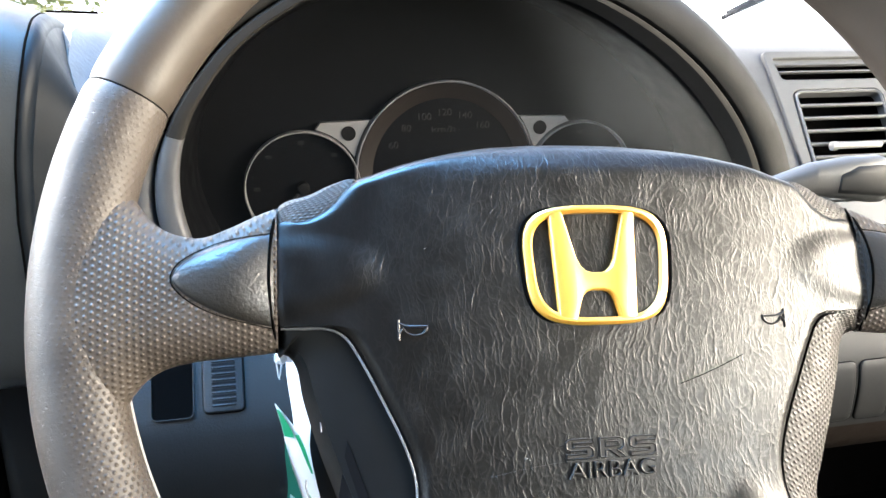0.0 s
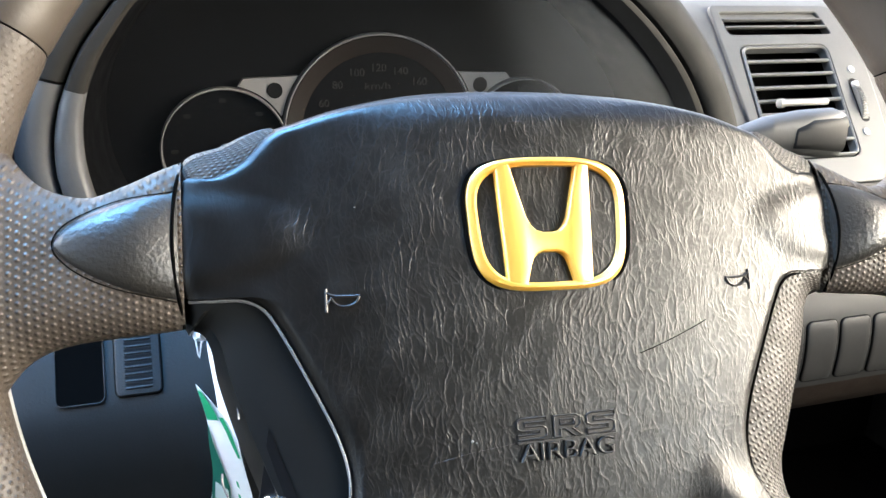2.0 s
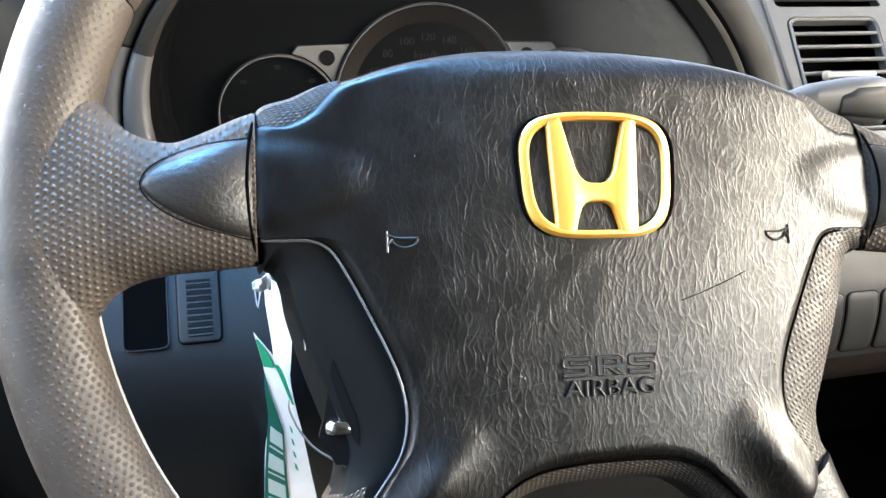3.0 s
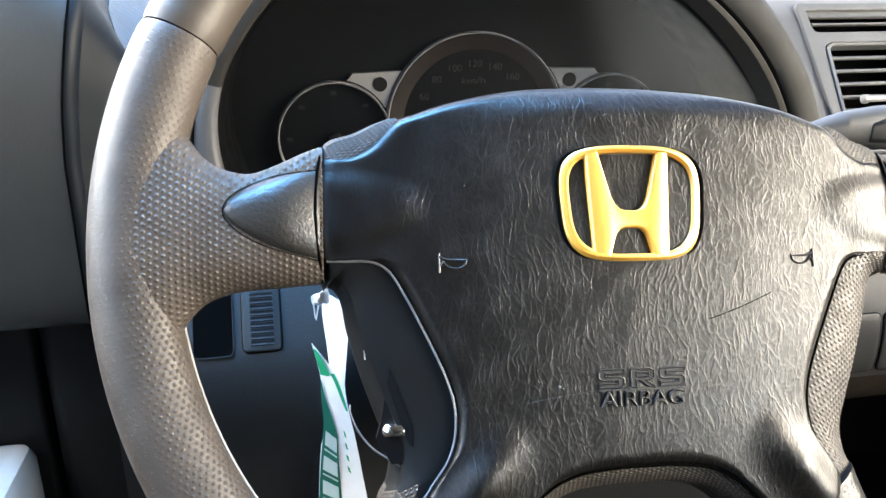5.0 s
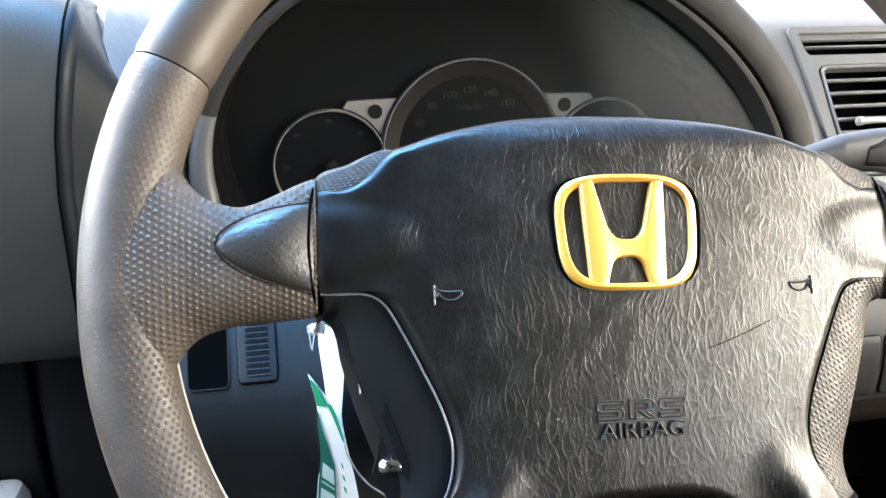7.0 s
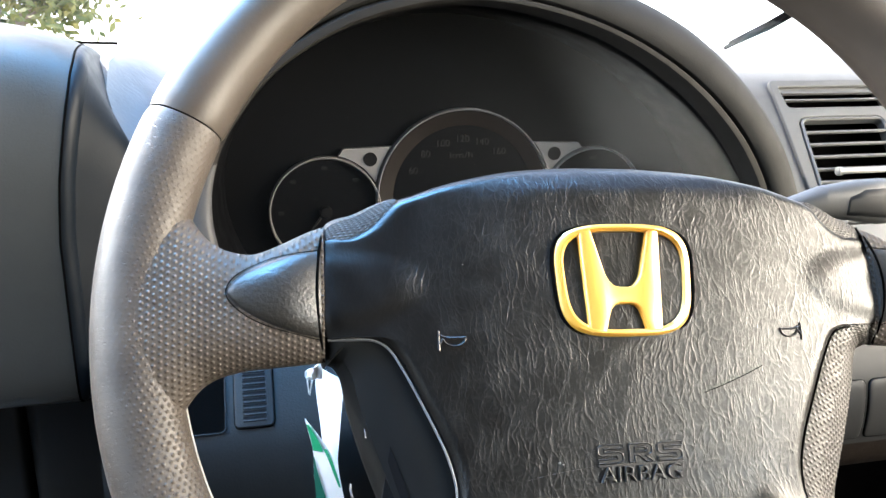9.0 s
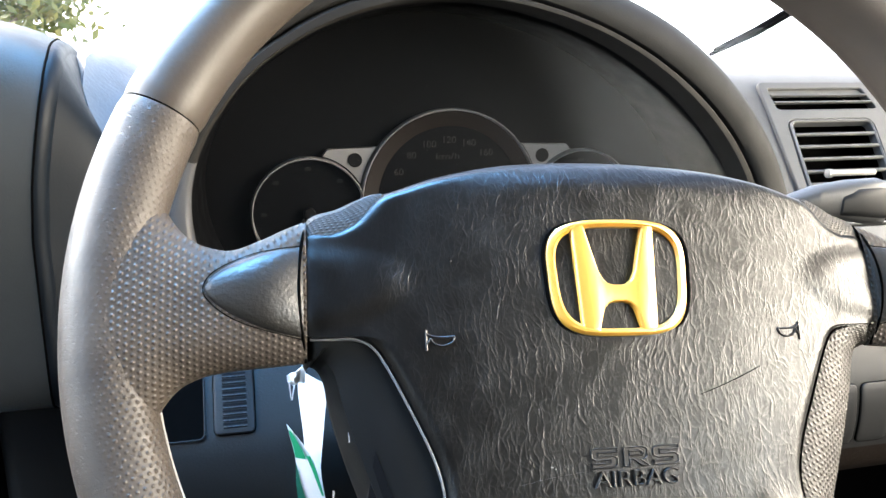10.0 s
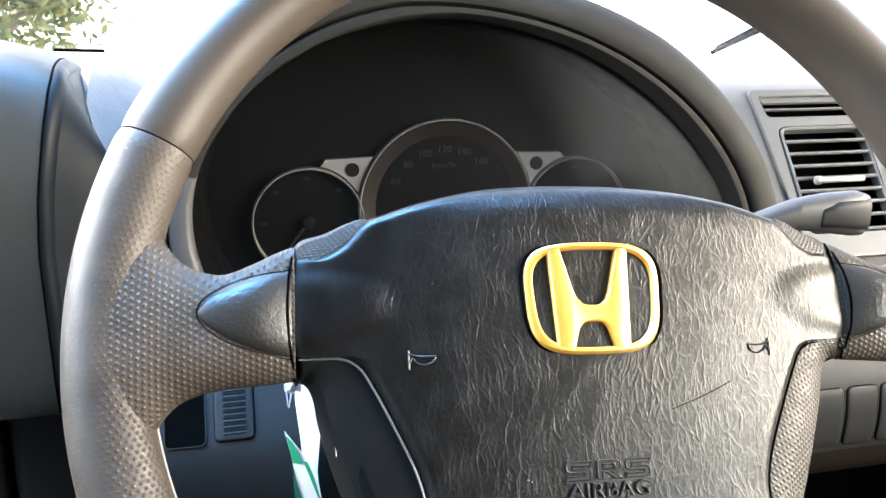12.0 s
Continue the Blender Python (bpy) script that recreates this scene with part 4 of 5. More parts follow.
for x, z, hh, dd in ((0.172, 0.0190, 0.0040, 0.0040), (0.175, 0.0200, 0.0062, 0.0076), (0.184, 0.0212, 0.0082, 0.0086), (0.198, 0.0206, 0.0098, 0.0086), (0.2050, 0.0202, 0.0098, 0.0070), (0.2065, 0.0200, 0.007, 0.0040)):
    rings.append([at(x, 0.1115 + dd * math.copysign(abs(math.cos(q)) ** 0.6, math.cos(q)), z + hh * math.copysign(abs(math.sin(q)) ** 0.5, math.sin(q))) for q in np.linspace(0, 2 * math.pi, 32, endpoint=False)])
part("paddle_face", loft(rings), SWITCH_FIELD, paddle, "dark rounded inset on the paddle")

# ---- paper tag hanging beside the column ----
tag = thing("paper_tag", "creased white paper tag with green print, hanging beside the column", "paper tag")


def sheet(left, right, n=28, thick=0.0006, wave=0.0015):
    """A thin hanging strip between two edges, slightly wavy."""
    a, b = spline(left, n), spline(right, n)
    front = []
    for i in range(n):
        row_ = []
        for k in range(7):
            s = k / 6
            p = a[i] * (1 - s) + b[i] * s
            row_.append(Vector((p[0], p[1] + wave * math.sin(9 * s + i * 0.45) * math.sin(math.pi * s), HUB + p[2])))
        front.append(row_ + [q + Vector((0, thick, 0)) for q in row_[::-1]])
    return loft(front)


white = part("strip", sheet([(-0.1085, 0.157, -0.0675), (-0.1091, 0.157, -0.080), (-0.1080, 0.157, -0.095), (-0.1070, 0.157, -0.108), (-0.1060, 0.157, -0.135), (-0.1040, 0.158, -0.175), (-0.0960, 0.158, -0.26)],
                            [(-0.0940, 0.146, -0.0735), (-0.0945, 0.146, -0.0790), (-0.0960, 0.147, -0.092), (-0.0982, 0.149, -0.115), (-0.0988, 0.149, -0.126), (-0.0958, 0.149, -0.150), (-0.0800, 0.149, -0.26)], wave=0.0003), PAPER, tag, "bright white creased strip")
part("frayed_end", sheet([(-0.1148, 0.147, -0.0665), (-0.1146, 0.147, -0.0700), (-0.1120, 0.148, -0.0720)], [(-0.1060, 0.147, -0.0620), (-0.1052, 0.147, -0.0655), (-0.1056, 0.148, -0.0715)], 8), PAPER, tag, "torn white corner")
for ends in (((-0.1138, -0.0695), (-0.1132, -0.0790)), ((-0.1112, -0.0715), (-0.1128, -0.0800)), ((-0.1068, -0.0640), (-0.1064, -0.0590))):
    part("fray", tube([(x, 0.1465, HUB + z) for x, z in ends], [0.0005, 0.0003], 5), PAPER, tag, "loose white fibre")
flap_l = [(-0.1160, 0.150, -0.0955), (-0.1122, 0.150, -0.116), (-0.1125, 0.150, -0.1285), (-0.1118, 0.150, -0.142), (-0.1124, 0.150, -0.154), (-0.1155, 0.150, -0.175), (-0.1210, 0.150, -0.26)]
flap_r = [(-0.1156, 0.1495, -0.0957), (-0.1050, 0.146, -0.1115), (-0.1013, 0.145, -0.1220), (-0.0980, 0.145, -0.137), (-0.0963, 0.145, -0.1450), (-0.0920, 0.145, -0.174), (-0.0820, 0.145, -0.26)]
flap = part("flap", sheet(flap_l, flap_r, wave=0.0), PAPER, tag, "white fold with green print")


def on_flap(s, z, out=0.0009):
    """A place on the fold: s across it from the outer edge, at the height z."""
    l = [np.interp(-z, [-p[2] for p in flap_l], [p[k] for p in flap_l]) for k in (0, 1)]
    r = [np.interp(-z, [-p[2] for p in flap_r], [p[k] for p in flap_r]) for k in (0, 1)]
    return Vector(at(l[0] * (1 - s) + r[0] * s, l[1] * (1 - s) + r[1] * s - out, z))


def print_patch(name, quads, mat, label):
    verts, faces = [], []
    for quad in quads:
        for i in range(7):
            t = i / 6
            for k in range(4):
                w = k / 3
                s0, z0 = quad[0][0] * (1 - t) + quad[3][0] * t, quad[0][1] * (1 - t) + quad[3][1] * t
                s1, z1 = quad[1][0] * (1 - t) + quad[2][0] * t, quad[1][1] * (1 - t) + quad[2][1] * t
                verts.append(on_flap(s0 * (1 - w) + s1 * w, z0 * (1 - w) + z1 * w))
        b = len(verts) - 28
        faces += [(b + 4 * i + k, b + 4 * i + k + 1, b + 4 * i + k + 5, b + 4 * i + k + 4) for i in range(6) for k in range(3)]
    part(name, (verts, faces), mat, tag, label)


print_patch("green_field", [((0.10, -0.0985), (0.80, -0.0985), (0.62, -0.1150), (0.03, -0.1150))], GREEN, "bright green printed corner")
print_patch("green_field", [((0.72, -0.1130), (0.97, -0.1130), (1.0, -0.1370), (0.92, -0.1370))], GREEN, "bright green printed wedge")
print_patch("dark_field", [((0.0, -0.1190), (0.06, -0.1190), (0.46, -0.154), (0.0, -0.148))], DARK_GREEN, "dark green printed edge")
print_patch("dark_field", [((0.0, -0.148), (0.46, -0.154), (0.50, -0.26), (0.0, -0.26))], DARK_GREEN, "dark green printed panel")
PALE = material("pale_green_print", (0.45, 0.55, 0.52), 0.6)


def print_bar(s0, s1, z, drop, height):
    verts = [on_flap(a, b, 0.0016) for a, b in ((s0, z), (s1, z - drop), (s1, z - drop - height), (s0, z - height))]
    part("print_box", (verts, [(0, 1, 2, 3)]), PALE, tag, "pale printed box")


for k in range(6):
    print_bar(0.07, 0.42, -0.1505 - 0.0165 * k, 0.0055, 0.0095)
    print_bar(0.07, 0.42, -0.1622 - 0.0165 * k, 0.0055, 0.0012)
for k in range(4):
    verts = [on_flap(a, b, 0.0012) for a, b in ((0.66, -0.150 - 0.008 * k), (0.72, -0.1515 - 0.008 * k), (0.74, -0.1555 - 0.008 * k), (0.68, -0.154 - 0.008 * k))]
    part("print_mark", (verts, [(0, 1, 2, 3)]), GREEN, tag, "small green printed mark")
part("loop", tube([at(-0.1, 0.1485, -0.058), at(-0.09, 0.147, -0.048), at(-0.055, 0.145, -0.05)], 0.0008, 6), PAPER, tag, "thin white string")


# ---- steering wheel ----
TILT_W, TURN_W = radians(26), radians(3.0)       # lean of the column, and the wheel's turn clockwise
u0 = Vector((1, 0, 0))
v0 = Vector((0, math.sin(TILT_W), math.cos(TILT_W)))
WHEEL = frame_from(at(0, 0, 0), u0 * math.cos(TURN_W) - v0 * math.sin(TURN_W), u0 * math.sin(TURN_W) + v0 * math.cos(TURN_W))
wheel = thing("steering_wheel", "worn dark grey steering wheel with dimpled grips and a gold emblem", "steering wheel", WHEEL)
RIM_R, RIM_V, RIM_W, TUBE_A, TUBE_B = 0.1765, 0.0112, -0.0138, 0.0145, 0.0142


def rim_arc(a0, a1, shrink=0.0, n=64):
    """A stretch of the rim from a0 to a1 degrees, with uv in metres."""
    verts, faces, uvs, m = [], [], [], 29
    for i in range(n + 1):
        a = radians(a0 + (a1 - a0) * i / n)
        e = min(i, n - i)
        g = 1.0 - shrink - (0.035 if e == 0 else 0.0)
        right = max(0.0, math.cos(a))                       # the far side is a little wider and stands out more
        for j in range(m):
            q = 2 * math.pi * j / (m - 1)
            r = RIM_R + 0.004 * right + g * TUBE_A * math.cos(q)
            verts.append((r * math.cos(a), RIM_V + r * math.sin(a), RIM_W + 0.006 * right + g * (TUBE_B + 0.0023 * right) * math.sin(q)))
            uvs.append((a * RIM_R, q * 0.0144))
    for i in range(n):
        for j in range(m - 1):
            k = i * m + j
            faces.append((k, k + 1, k + m + 1, k + m))
    return verts, faces, uvs


part("rim_top", rim_arc(24.2, 155.8, n=120), RIM_SMOOTH, wheel, "smooth worn upper part of the rim")
part("rim_grip", rim_arc(156.0, 240, n=90), RIM_GRIP, wheel, "dimpled grip of the rim")
part("rim_grip", rim_arc(-60, 24.0, n=90), RIM_GRIP, wheel, "dimpled grip of the rim")
part("rim_bottom", rim_arc(240.2, 299.8, n=60), RIM_SMOOTH, wheel, "smooth lower part of the rim")
for a in (24.1, 155.9, 240.1, 299.9):
    part("rim_joint", rim_arc(a - 0.25, a + 0.25, shrink=0.03, n=2), GAP, wheel)


# light on the rim's inner edge, drawn as a thin pale tube
lit_line = []
for a in np.linspace(189, 262, 60):
    r = RIM_R - TUBE_A * math.cos(radians(20)) - 0.0002
    lit_line.append((r * math.cos(radians(a)), RIM_V + r * math.sin(radians(a)), RIM_W - TUBE_B * math.sin(radians(20))))
part("rim_edge_highlight", tube(lit_line, 0.0007, 8), LIGHT_GREY, wheel, "pale line standing for the lit inner edge of the rim")


def spoke(sign):
    """An upper spoke, flaring into the rim. u, top, bottom, middle depth, half depth"""
    rows_ = [(0.1118, 0.0448, -0.0052, -0.0140, 0.0076), (0.119, 0.0418, -0.0058, -0.0137, 0.0090), (0.126, 0.0384, -0.0063, -0.0138, 0.0101), (0.136, 0.0345, -0.0070, -0.0141, 0.0106),
             (0.143, 0.0350, -0.0080, -0.0141, 0.0108), (0.149, 0.0372, -0.0098, -0.0140, 0.0113), (0.154, 0.0415, -0.0130, -0.0139, 0.0118), (0.159, 0.0490, -0.0195, -0.0138, 0.0126), (0.164, 0.0600, -0.0300, -0.0138, 0.0133), (0.171, 0.072, -0.046, -0.0138, 0.0139), (0.1768, 0.074, -0.050, -0.0138, 0.0140)]
    table = spline(rows_, 40)
    verts, faces, uvs, m = [], [], [], 49
    for u, top, bot, wc, th in table:
        mid, half = (top + bot) / 2, (top - bot) / 2
        for j in range(m):
            q = 2 * math.pi * j / (m - 1) - math.pi / 2
            c, s = math.cos(q), math.sin(q)
            k = 0.35 * min(1.0, max(0.0, (u - 0.150) / 0.02))          # rounder towards the rim
            p = (sign * u, mid + half * math.copysign(abs(c) ** (0.75 + k), c), wc + th * math.copysign(abs(s) ** (0.85 + k), s))
            verts.append(p)
            uvs.append((u, p[1] + 0.5 * abs(p[2] - wc)))
    for i in range(len(table) - 1):
        for j in range(m - 1):
            k = i * m + j
            faces.append((k, k + 1, k + m + 1, k + m))
    cols = list(zip(*table))

    def front(u, v):
        """The height of the spoke's face."""
        top, bot, wc, th = [float(np.interp(u, cols[0], c)) for c in cols[1:]]
        c = min(0.999, abs(v - (top + bot) / 2) / ((top - bot) / 2)) ** (1 / 0.75)
        return wc + th * (1 - c * c) ** 0.425
    sp = part("spoke", (verts, faces, uvs), GRIP, wheel, "dimpled spoke that flares into the rim")
    # smooth raised insert
    rings = []
    for u, top, bot, rise in spline([(0.1130, 0.0342, 0.0030, 0.0018), (0.120, 0.0335, 0.0045, 0.0030), (0.128, 0.0315, 0.0070, 0.0037), (0.136, 0.0285, 0.0108, 0.0033), (0.142, 0.0245, 0.0150, 0.0021), (0.1448, 0.0205, 0.0185, 0.0008)], 22):
        mid, half = (top + bot) / 2, (top - bot) / 2
        rings.append([(sign * u, mid + half * math.cos(q), front(u, mid + half * math.cos(q)) - 0.0003 + (rise + 0.0003) * math.sin(q) ** 0.9) for q in np.linspace(0, math.pi, 21)] + [(sign * u, mid, -0.012)])
    part("thumb_insert", loft(rings), INSERT, sp, "smooth satin grey pointed insert")
    lip = [(sign * u, v, front(u, v) - 0.0002) for u, v in spline([(0.1128, 0.0348), (0.128, 0.0322), (0.137, 0.0287), (0.1432, 0.0245), (0.1456, 0.0195), (0.1432, 0.0150), (0.137, 0.0102), (0.128, 0.0064), (0.1128, 0.0024)], 50)]
    part("insert_groove", tube(lip, 0.0003, 6), GAP, sp)
    return sp


spoke(-1), spoke(1)

PAD = [(0.0, 0.0692), (0.032, 0.0678), (0.062, 0.0607), (0.0785, 0.0554), (0.0866, 0.0526), (0.0910, 0.0484), (0.0960, 0.0434), (0.1035, 0.0396), (0.1118, 0.0380), (0.1135, 0.0300), (0.1138, 0.0170), (0.1122, 0.0045),
       (0.1060, 0.0030), (0.0960, 0.0026), (0.0895, -0.0005), (0.0845, -0.0080), (0.0765, -0.0240), (0.0695, -0.0400), (0.0668, -0.0530), (0.0690, -0.0660), (0.0765, -0.0775), (0.0795, -0.0830), (0.0760, -0.0895), (0.0670, -0.0965), (0.0565, -0.0985),
       (0.0450, -0.0880), (0.0350, -0.0790), (0.0250, -0.0745), (0.0120, -0.0728)]
pad_half = [(-x, y) for x, y in PAD[1:]][::-1]
PAD_LINE = spline(([(x, y) for x, y in PAD] + [(0.0, -0.0725)] + pad_half)[::-1], 360, closed=True)


def pad_height(u, v):
    a = abs(u)
    w = 0.0030 - 0.0105 * (u / 0.112) ** 2 - 0.0020 * ((v - 0.0) / 0.07) ** 2
    q = ((a - 0.1125) / 0.0385) ** 2 + ((v - 0.0195 - 0.05 * (0.1125 - a)) / 0.0158) ** 2
    if q < 1:
        k = min(1.0, (1 - q) / 0.75)
        w += 0.0015 * k * k * (3 - 2 * k)
    # swellings over the lower spokes
    du, dv = a - 0.046, v + 0.062
    along, across = 0.66 * du - 0.75 * dv, 0.75 * du + 0.66 * dv
    if along > -0.004:
        w += 0.0058 * min(1.0, (along + 0.004) / 0.022) * math.exp(-((across - 0.001) / 0.0085) ** 2)
    return w


def pad_mesh():
    centre = np.array((0.0, 0.004))
    verts, faces, n, k = [], [], len(PAD_LINE), 46
    for i in range(k):
        s = 1 - i / k
        for j, p in enumerate(PAD_LINE):
            q = centre + (p - centre) * s
            gap = float(np.linalg.norm(p - q))
            roll = max(0.0, 1 - gap / 0.0042)
            top_roll = max(0.0, 1 - gap / 0.016) * (lambda k: k * k * (3 - 2 * k))(min(1.0, max(0.0, (0.092 - abs(p[0])) / 0.07))) if p[1] > 0.045 else 0.0
            w = pad_height(*q) - (0.0030 if abs(p[0]) < 0.106 else 0.0011) * roll**2 - 0.012 * top_roll**2
            verts.append((q[0], q[1], w))
        if i:
            a, b = (i - 1) * n, i * n
            faces += [(a + j, a + (j + 1) % n, b + (j + 1) % n, b + j) for j in range(n)]
    verts.append((*centre, pad_height(*centre)))
    faces += [((k - 1) * n + j, (k - 1) * n + (j + 1) % n, len(verts) - 1) for j in range(n)]
    base = len(verts)
    verts += [(x, y, verts[j][2] - 0.010) for j, (x, y) in enumerate(PAD_LINE)]
    faces += [(j, base + j, base + (j + 1) % n, (j + 1) % n) for j in range(n)]
    return verts, faces


cover = part("airbag_cover", pad_mesh(), COVER, wheel, "dark wrinkled vinyl airbag cover")

# Dimpled frame round the cover
FRAME = [(0.0, 0.0600), (0.032, 0.0590), (0.062, 0.0540), (0.0820, 0.0530), (0.0862, 0.0546), (0.0935, 0.0524), (0.1005, 0.0492), (0.1115, 0.0448), (0.1125, 0.0290), (0.1128, 0.0170), (0.1122, -0.0050),
         (0.1095, -0.0052), (0.1068, -0.0075), (0.1048, -0.0125), (0.1032, -0.0220), (0.0982, -0.0390), (0.0928, -0.0540), (0.0885, -0.0660), (0.0895, -0.0760), (0.0930, -0.0850), (0.0850, -0.1010), (0.0700, -0.1080), (0.0560, -0.1060),
         (0.0440, -0.0960), (0.0340, -0.0880), (0.0240, -0.0835), (0.0120, -0.0820)]
frame_half = [(-x, y) for x, y in FRAME[1:]][::-1]
FRAME_LINE = spline(([(x, y) for x, y in FRAME] + [(0.0, -0.0818)] + frame_half)[::-1], 360, closed=True)


def frame_mesh():
    n = 360
    run = np.r_[0, np.cumsum(np.linalg.norm(np.diff(FRAME_LINE, axis=0), axis=1))]
    inner = outline_offset(PAD_LINE, -0.004)
    verts, faces, uvs = [], [], []
    stages = ((0.0, -0.0070, 0.0), (0.22, -0.0058, 0.006), (0.55, -0.0066, 0.013), (0.85, -0.0098, 0.022), (1.0, -0.0200, 0.032), (1.0, -0.0300, 0.042), (0.6, -0.034, 0.06))
    for s, w, d in stages:
        for j in range(n):
            p = inner[j] * (1 - s) + FRAME_LINE[j] * s
            high = max(0.0, min(1.0, (p[1] - 0.012) / 0.02))
            low_w = w - 0.0026 * (p[0] / 0.112) ** 2
            tab_w = pad_height(*p) - (0.0016 if s < 0.6 else 0.0024 if s < 0.9 else 0.0055 if w > -0.025 else 0.016)
            ww = low_w * (1 - high) + tab_w * high
            if p[1] > 0.03 and abs(p[0]) < 0.084:
                ww -= 0.02 * min(1.0, (0.084 - abs(p[0])) / 0.006)
            verts.append((p[0], p[1], ww))
            uvs.append((run[j], d))
    for i in range(len(stages) - 1):
        a, b = i * n, (i + 1) * n
        faces += [(a + j, a + (j + 1) % n, b + (j + 1) % n, b + j) for j in range(n)]
    return verts, faces, uvs


fv, ff, fuv = frame_mesh()


def in_left_cut(face):
    u = sum(fv[i][0] for i in face) / len(face)
    v = sum(fv[i][1] for i in face) / len(face)
    return u < -0.05 and -0.078 < v < 0.006


part("hub_frame", (fv, [f for f in ff if not in_left_cut(f)], fuv), FRAME_GRIP, wheel, "dimpled frame round the airbag cover")
# same frame on the left, with its shade put into a black material
part("hub_shaded_side", (fv, [f for f in ff if in_left_cut(f)], fuv), SIDE, wheel, "left side of the hub frame, darkened for shade")
edge_right = [(x, y, pad_height(x, y) - 0.0032) for x, y in outline_offset(PAD_LINE, 0.0008) if x > 0.05 and -0.084 < y < 0.0045 and x < 0.1125]
edge_right.sort(key=lambda p: -p[1] if p[1] < -0.004 else -p[0] - 1)
part("cover_seam", tube(edge_right, 0.00045, 6), GAP, wheel)
foot = sorted((x, y, pad_height(x, y) - 0.0026) for x, y in outline_offset(PAD_LINE, 0.0004) if abs(x) < 0.05 and y < -0.06)
part("cover_seam", tube(foot, 0.0005, 6), GAP, wheel)
# pale tube draws the highlight along the cover's left edge
lip = [(x, y, pad_height(x, y) - 0.0023) for x, y in outline_offset(PAD_LINE, 0.0006) if x < -0.05 and -0.084 < y < 0.0045 and x > -0.1125]
lip.sort(key=lambda p: -p[1] if p[1] < -0.004 else p[0] - 1)
part("cover_highlight", tube(lip, 0.0005, 6), LIP, wheel, "thin pale edge line")
part("hub_back", loft([[(x * g, y * g, w) for x, y in spline([(0.07, 0.03), (0.0, 0.05), (-0.07, 0.03), (-0.06, -0.04), (0.0, -0.06), (0.06, -0.04)], 40, closed=True)] for w, g in ((-0.028, 1.05), (-0.045, 0.95), (-0.065, 0.75))]), BLACK, wheel)
for sign in (-1, 1):
    gap_line = [(sign * u, v, w) for u, v, w in ((0.1122, 0.0440, -0.0120), (0.1128, 0.0385, -0.0082), (0.1134, 0.035, -0.0066), (0.1142, 0.028, -0.0046), (0.1145, 0.019, -0.0036), (0.1140, 0.009, -0.0050), (0.1128, 0.001, -0.0082), (0.112, -0.005, -0.012))]
    part("spoke_gap", tube(spline(gap_line, 24), 0.00055, 8), GAP, wheel)
    # lower spoke
    rings = []
    for s in np.linspace(0, 1, 14):
        cu, cv = 0.070 + 0.034 * s, -0.090 - 0.050 * s
        half = 0.017 + 0.005 * (2 * abs(s - 0.5)) ** 2 + 0.012 * max(0, s - 0.7)
        ax, ay = 0.83, 0.56
        rings.append([(sign * (cu + ax * half * math.copysign(abs(math.cos(q)) ** 0.7, math.cos(q))), cv + ay * half * math.copysign(abs(math.cos(q)) ** 0.7, math.cos(q)), -0.013 + 0.0095 * math.sin(q)) for q in np.linspace(0, 2 * math.pi, 28, endpoint=False)])
    part("lower_spoke", loft(rings), INSERT, wheel, "smooth dark lower spoke")


def on_pad(u, v, lift=0.0):
    return Vector((u, v, pad_height(u, v) + lift))


# ---- gold emblem on the cover: a ring and a joined pair of uprights ----
def emblem_outline(g):
    """A rounded trapezium with bowed sides."""
    pts = []
    for q in np.linspace(0, 2 * math.pi, 160, endpoint=False):
        c, d = math.cos(q), math.sin(q)
        x, y = math.copysign(abs(c) ** 0.56, c), math.copysign(abs(d) ** 0.56, d)
        pts.append((x * (0.0276 + 0.0014 * y + 1.15 * g), y * (0.0212 + 0.72 * g)))
    return spline(pts, 120, closed=True)


def domed(data):
    """Bows the emblem, so that its sides fall away."""
    return [(x, y, z + 0.0018 - 4.2 * x * x) for x, y, z in data[0]], data[1]


EM = Matrix.Translation((-0.0013, 0.0208, pad_height(0.0, 0.0224) - 0.0004))
emblem = part("emblem", moved(domed(ring_band(emblem_outline(-0.0003), emblem_outline(-0.0038), -0.004, 0.0017, 0.0010)), EM), GOLD, cover, "gold rounded ring emblem")
bar_half = [(0.0168, 0.0200), (0.0118, 0.0200), (0.0086, 0.0075), (0.0073, 0.0025), (0.0058, -0.0004), (0.0040, -0.0021), (0.0018, -0.0027)]
bar_low = [(0.0022, -0.0092), (0.0042, -0.0098), (0.0057, -0.0112), (0.0066, -0.0135), (0.0085, -0.0203), (0.0150, -0.0203)]
bars = bar_half + [(-x, y) for x, y in bar_half[::-1]] + [(-x, y) for x, y in bar_low[::-1]] + bar_low


def bar_mesh():
    """The two tapering uprights and their bridge, as a slab with a softened rim."""
    o = np.array(bars)
    rings = []
    for inset, w in ((0, -0.004), (0, 0.0022), (0.0003, 0.0028), (0.0009, 0.0031)):
        p = outline_offset(o, -inset)
        rings.append([(x * 0.955, y * 0.955, w) for x, y in p])
    bm = bmesh.new()
    loops = [[bm.verts.new(p) for p in ring] for ring in rings]
    n = len(o)
    for a, b in zip(loops, loops[1:]):
        for j in range(n):
            bm.faces.new((a[j], a[(j + 1) % n], b[(j + 1) % n], b[j]))
    top = bm.faces.new(loops[-1])
    bm.normal_update()
    bmesh.ops.triangulate(bm, faces=[top])
    bm.verts.index_update()
    data = [tuple(v.co) for v in bm.verts], [tuple(v.index for v in f.verts) for f in bm.faces]
    bm.free()
    return data


part("emblem_figure", moved(domed(bar_mesh()), Matrix.Translation((-0.0015, -0.0002, -0.0017)) @ EM), GOLD, cover, "gold uprights of the emblem")
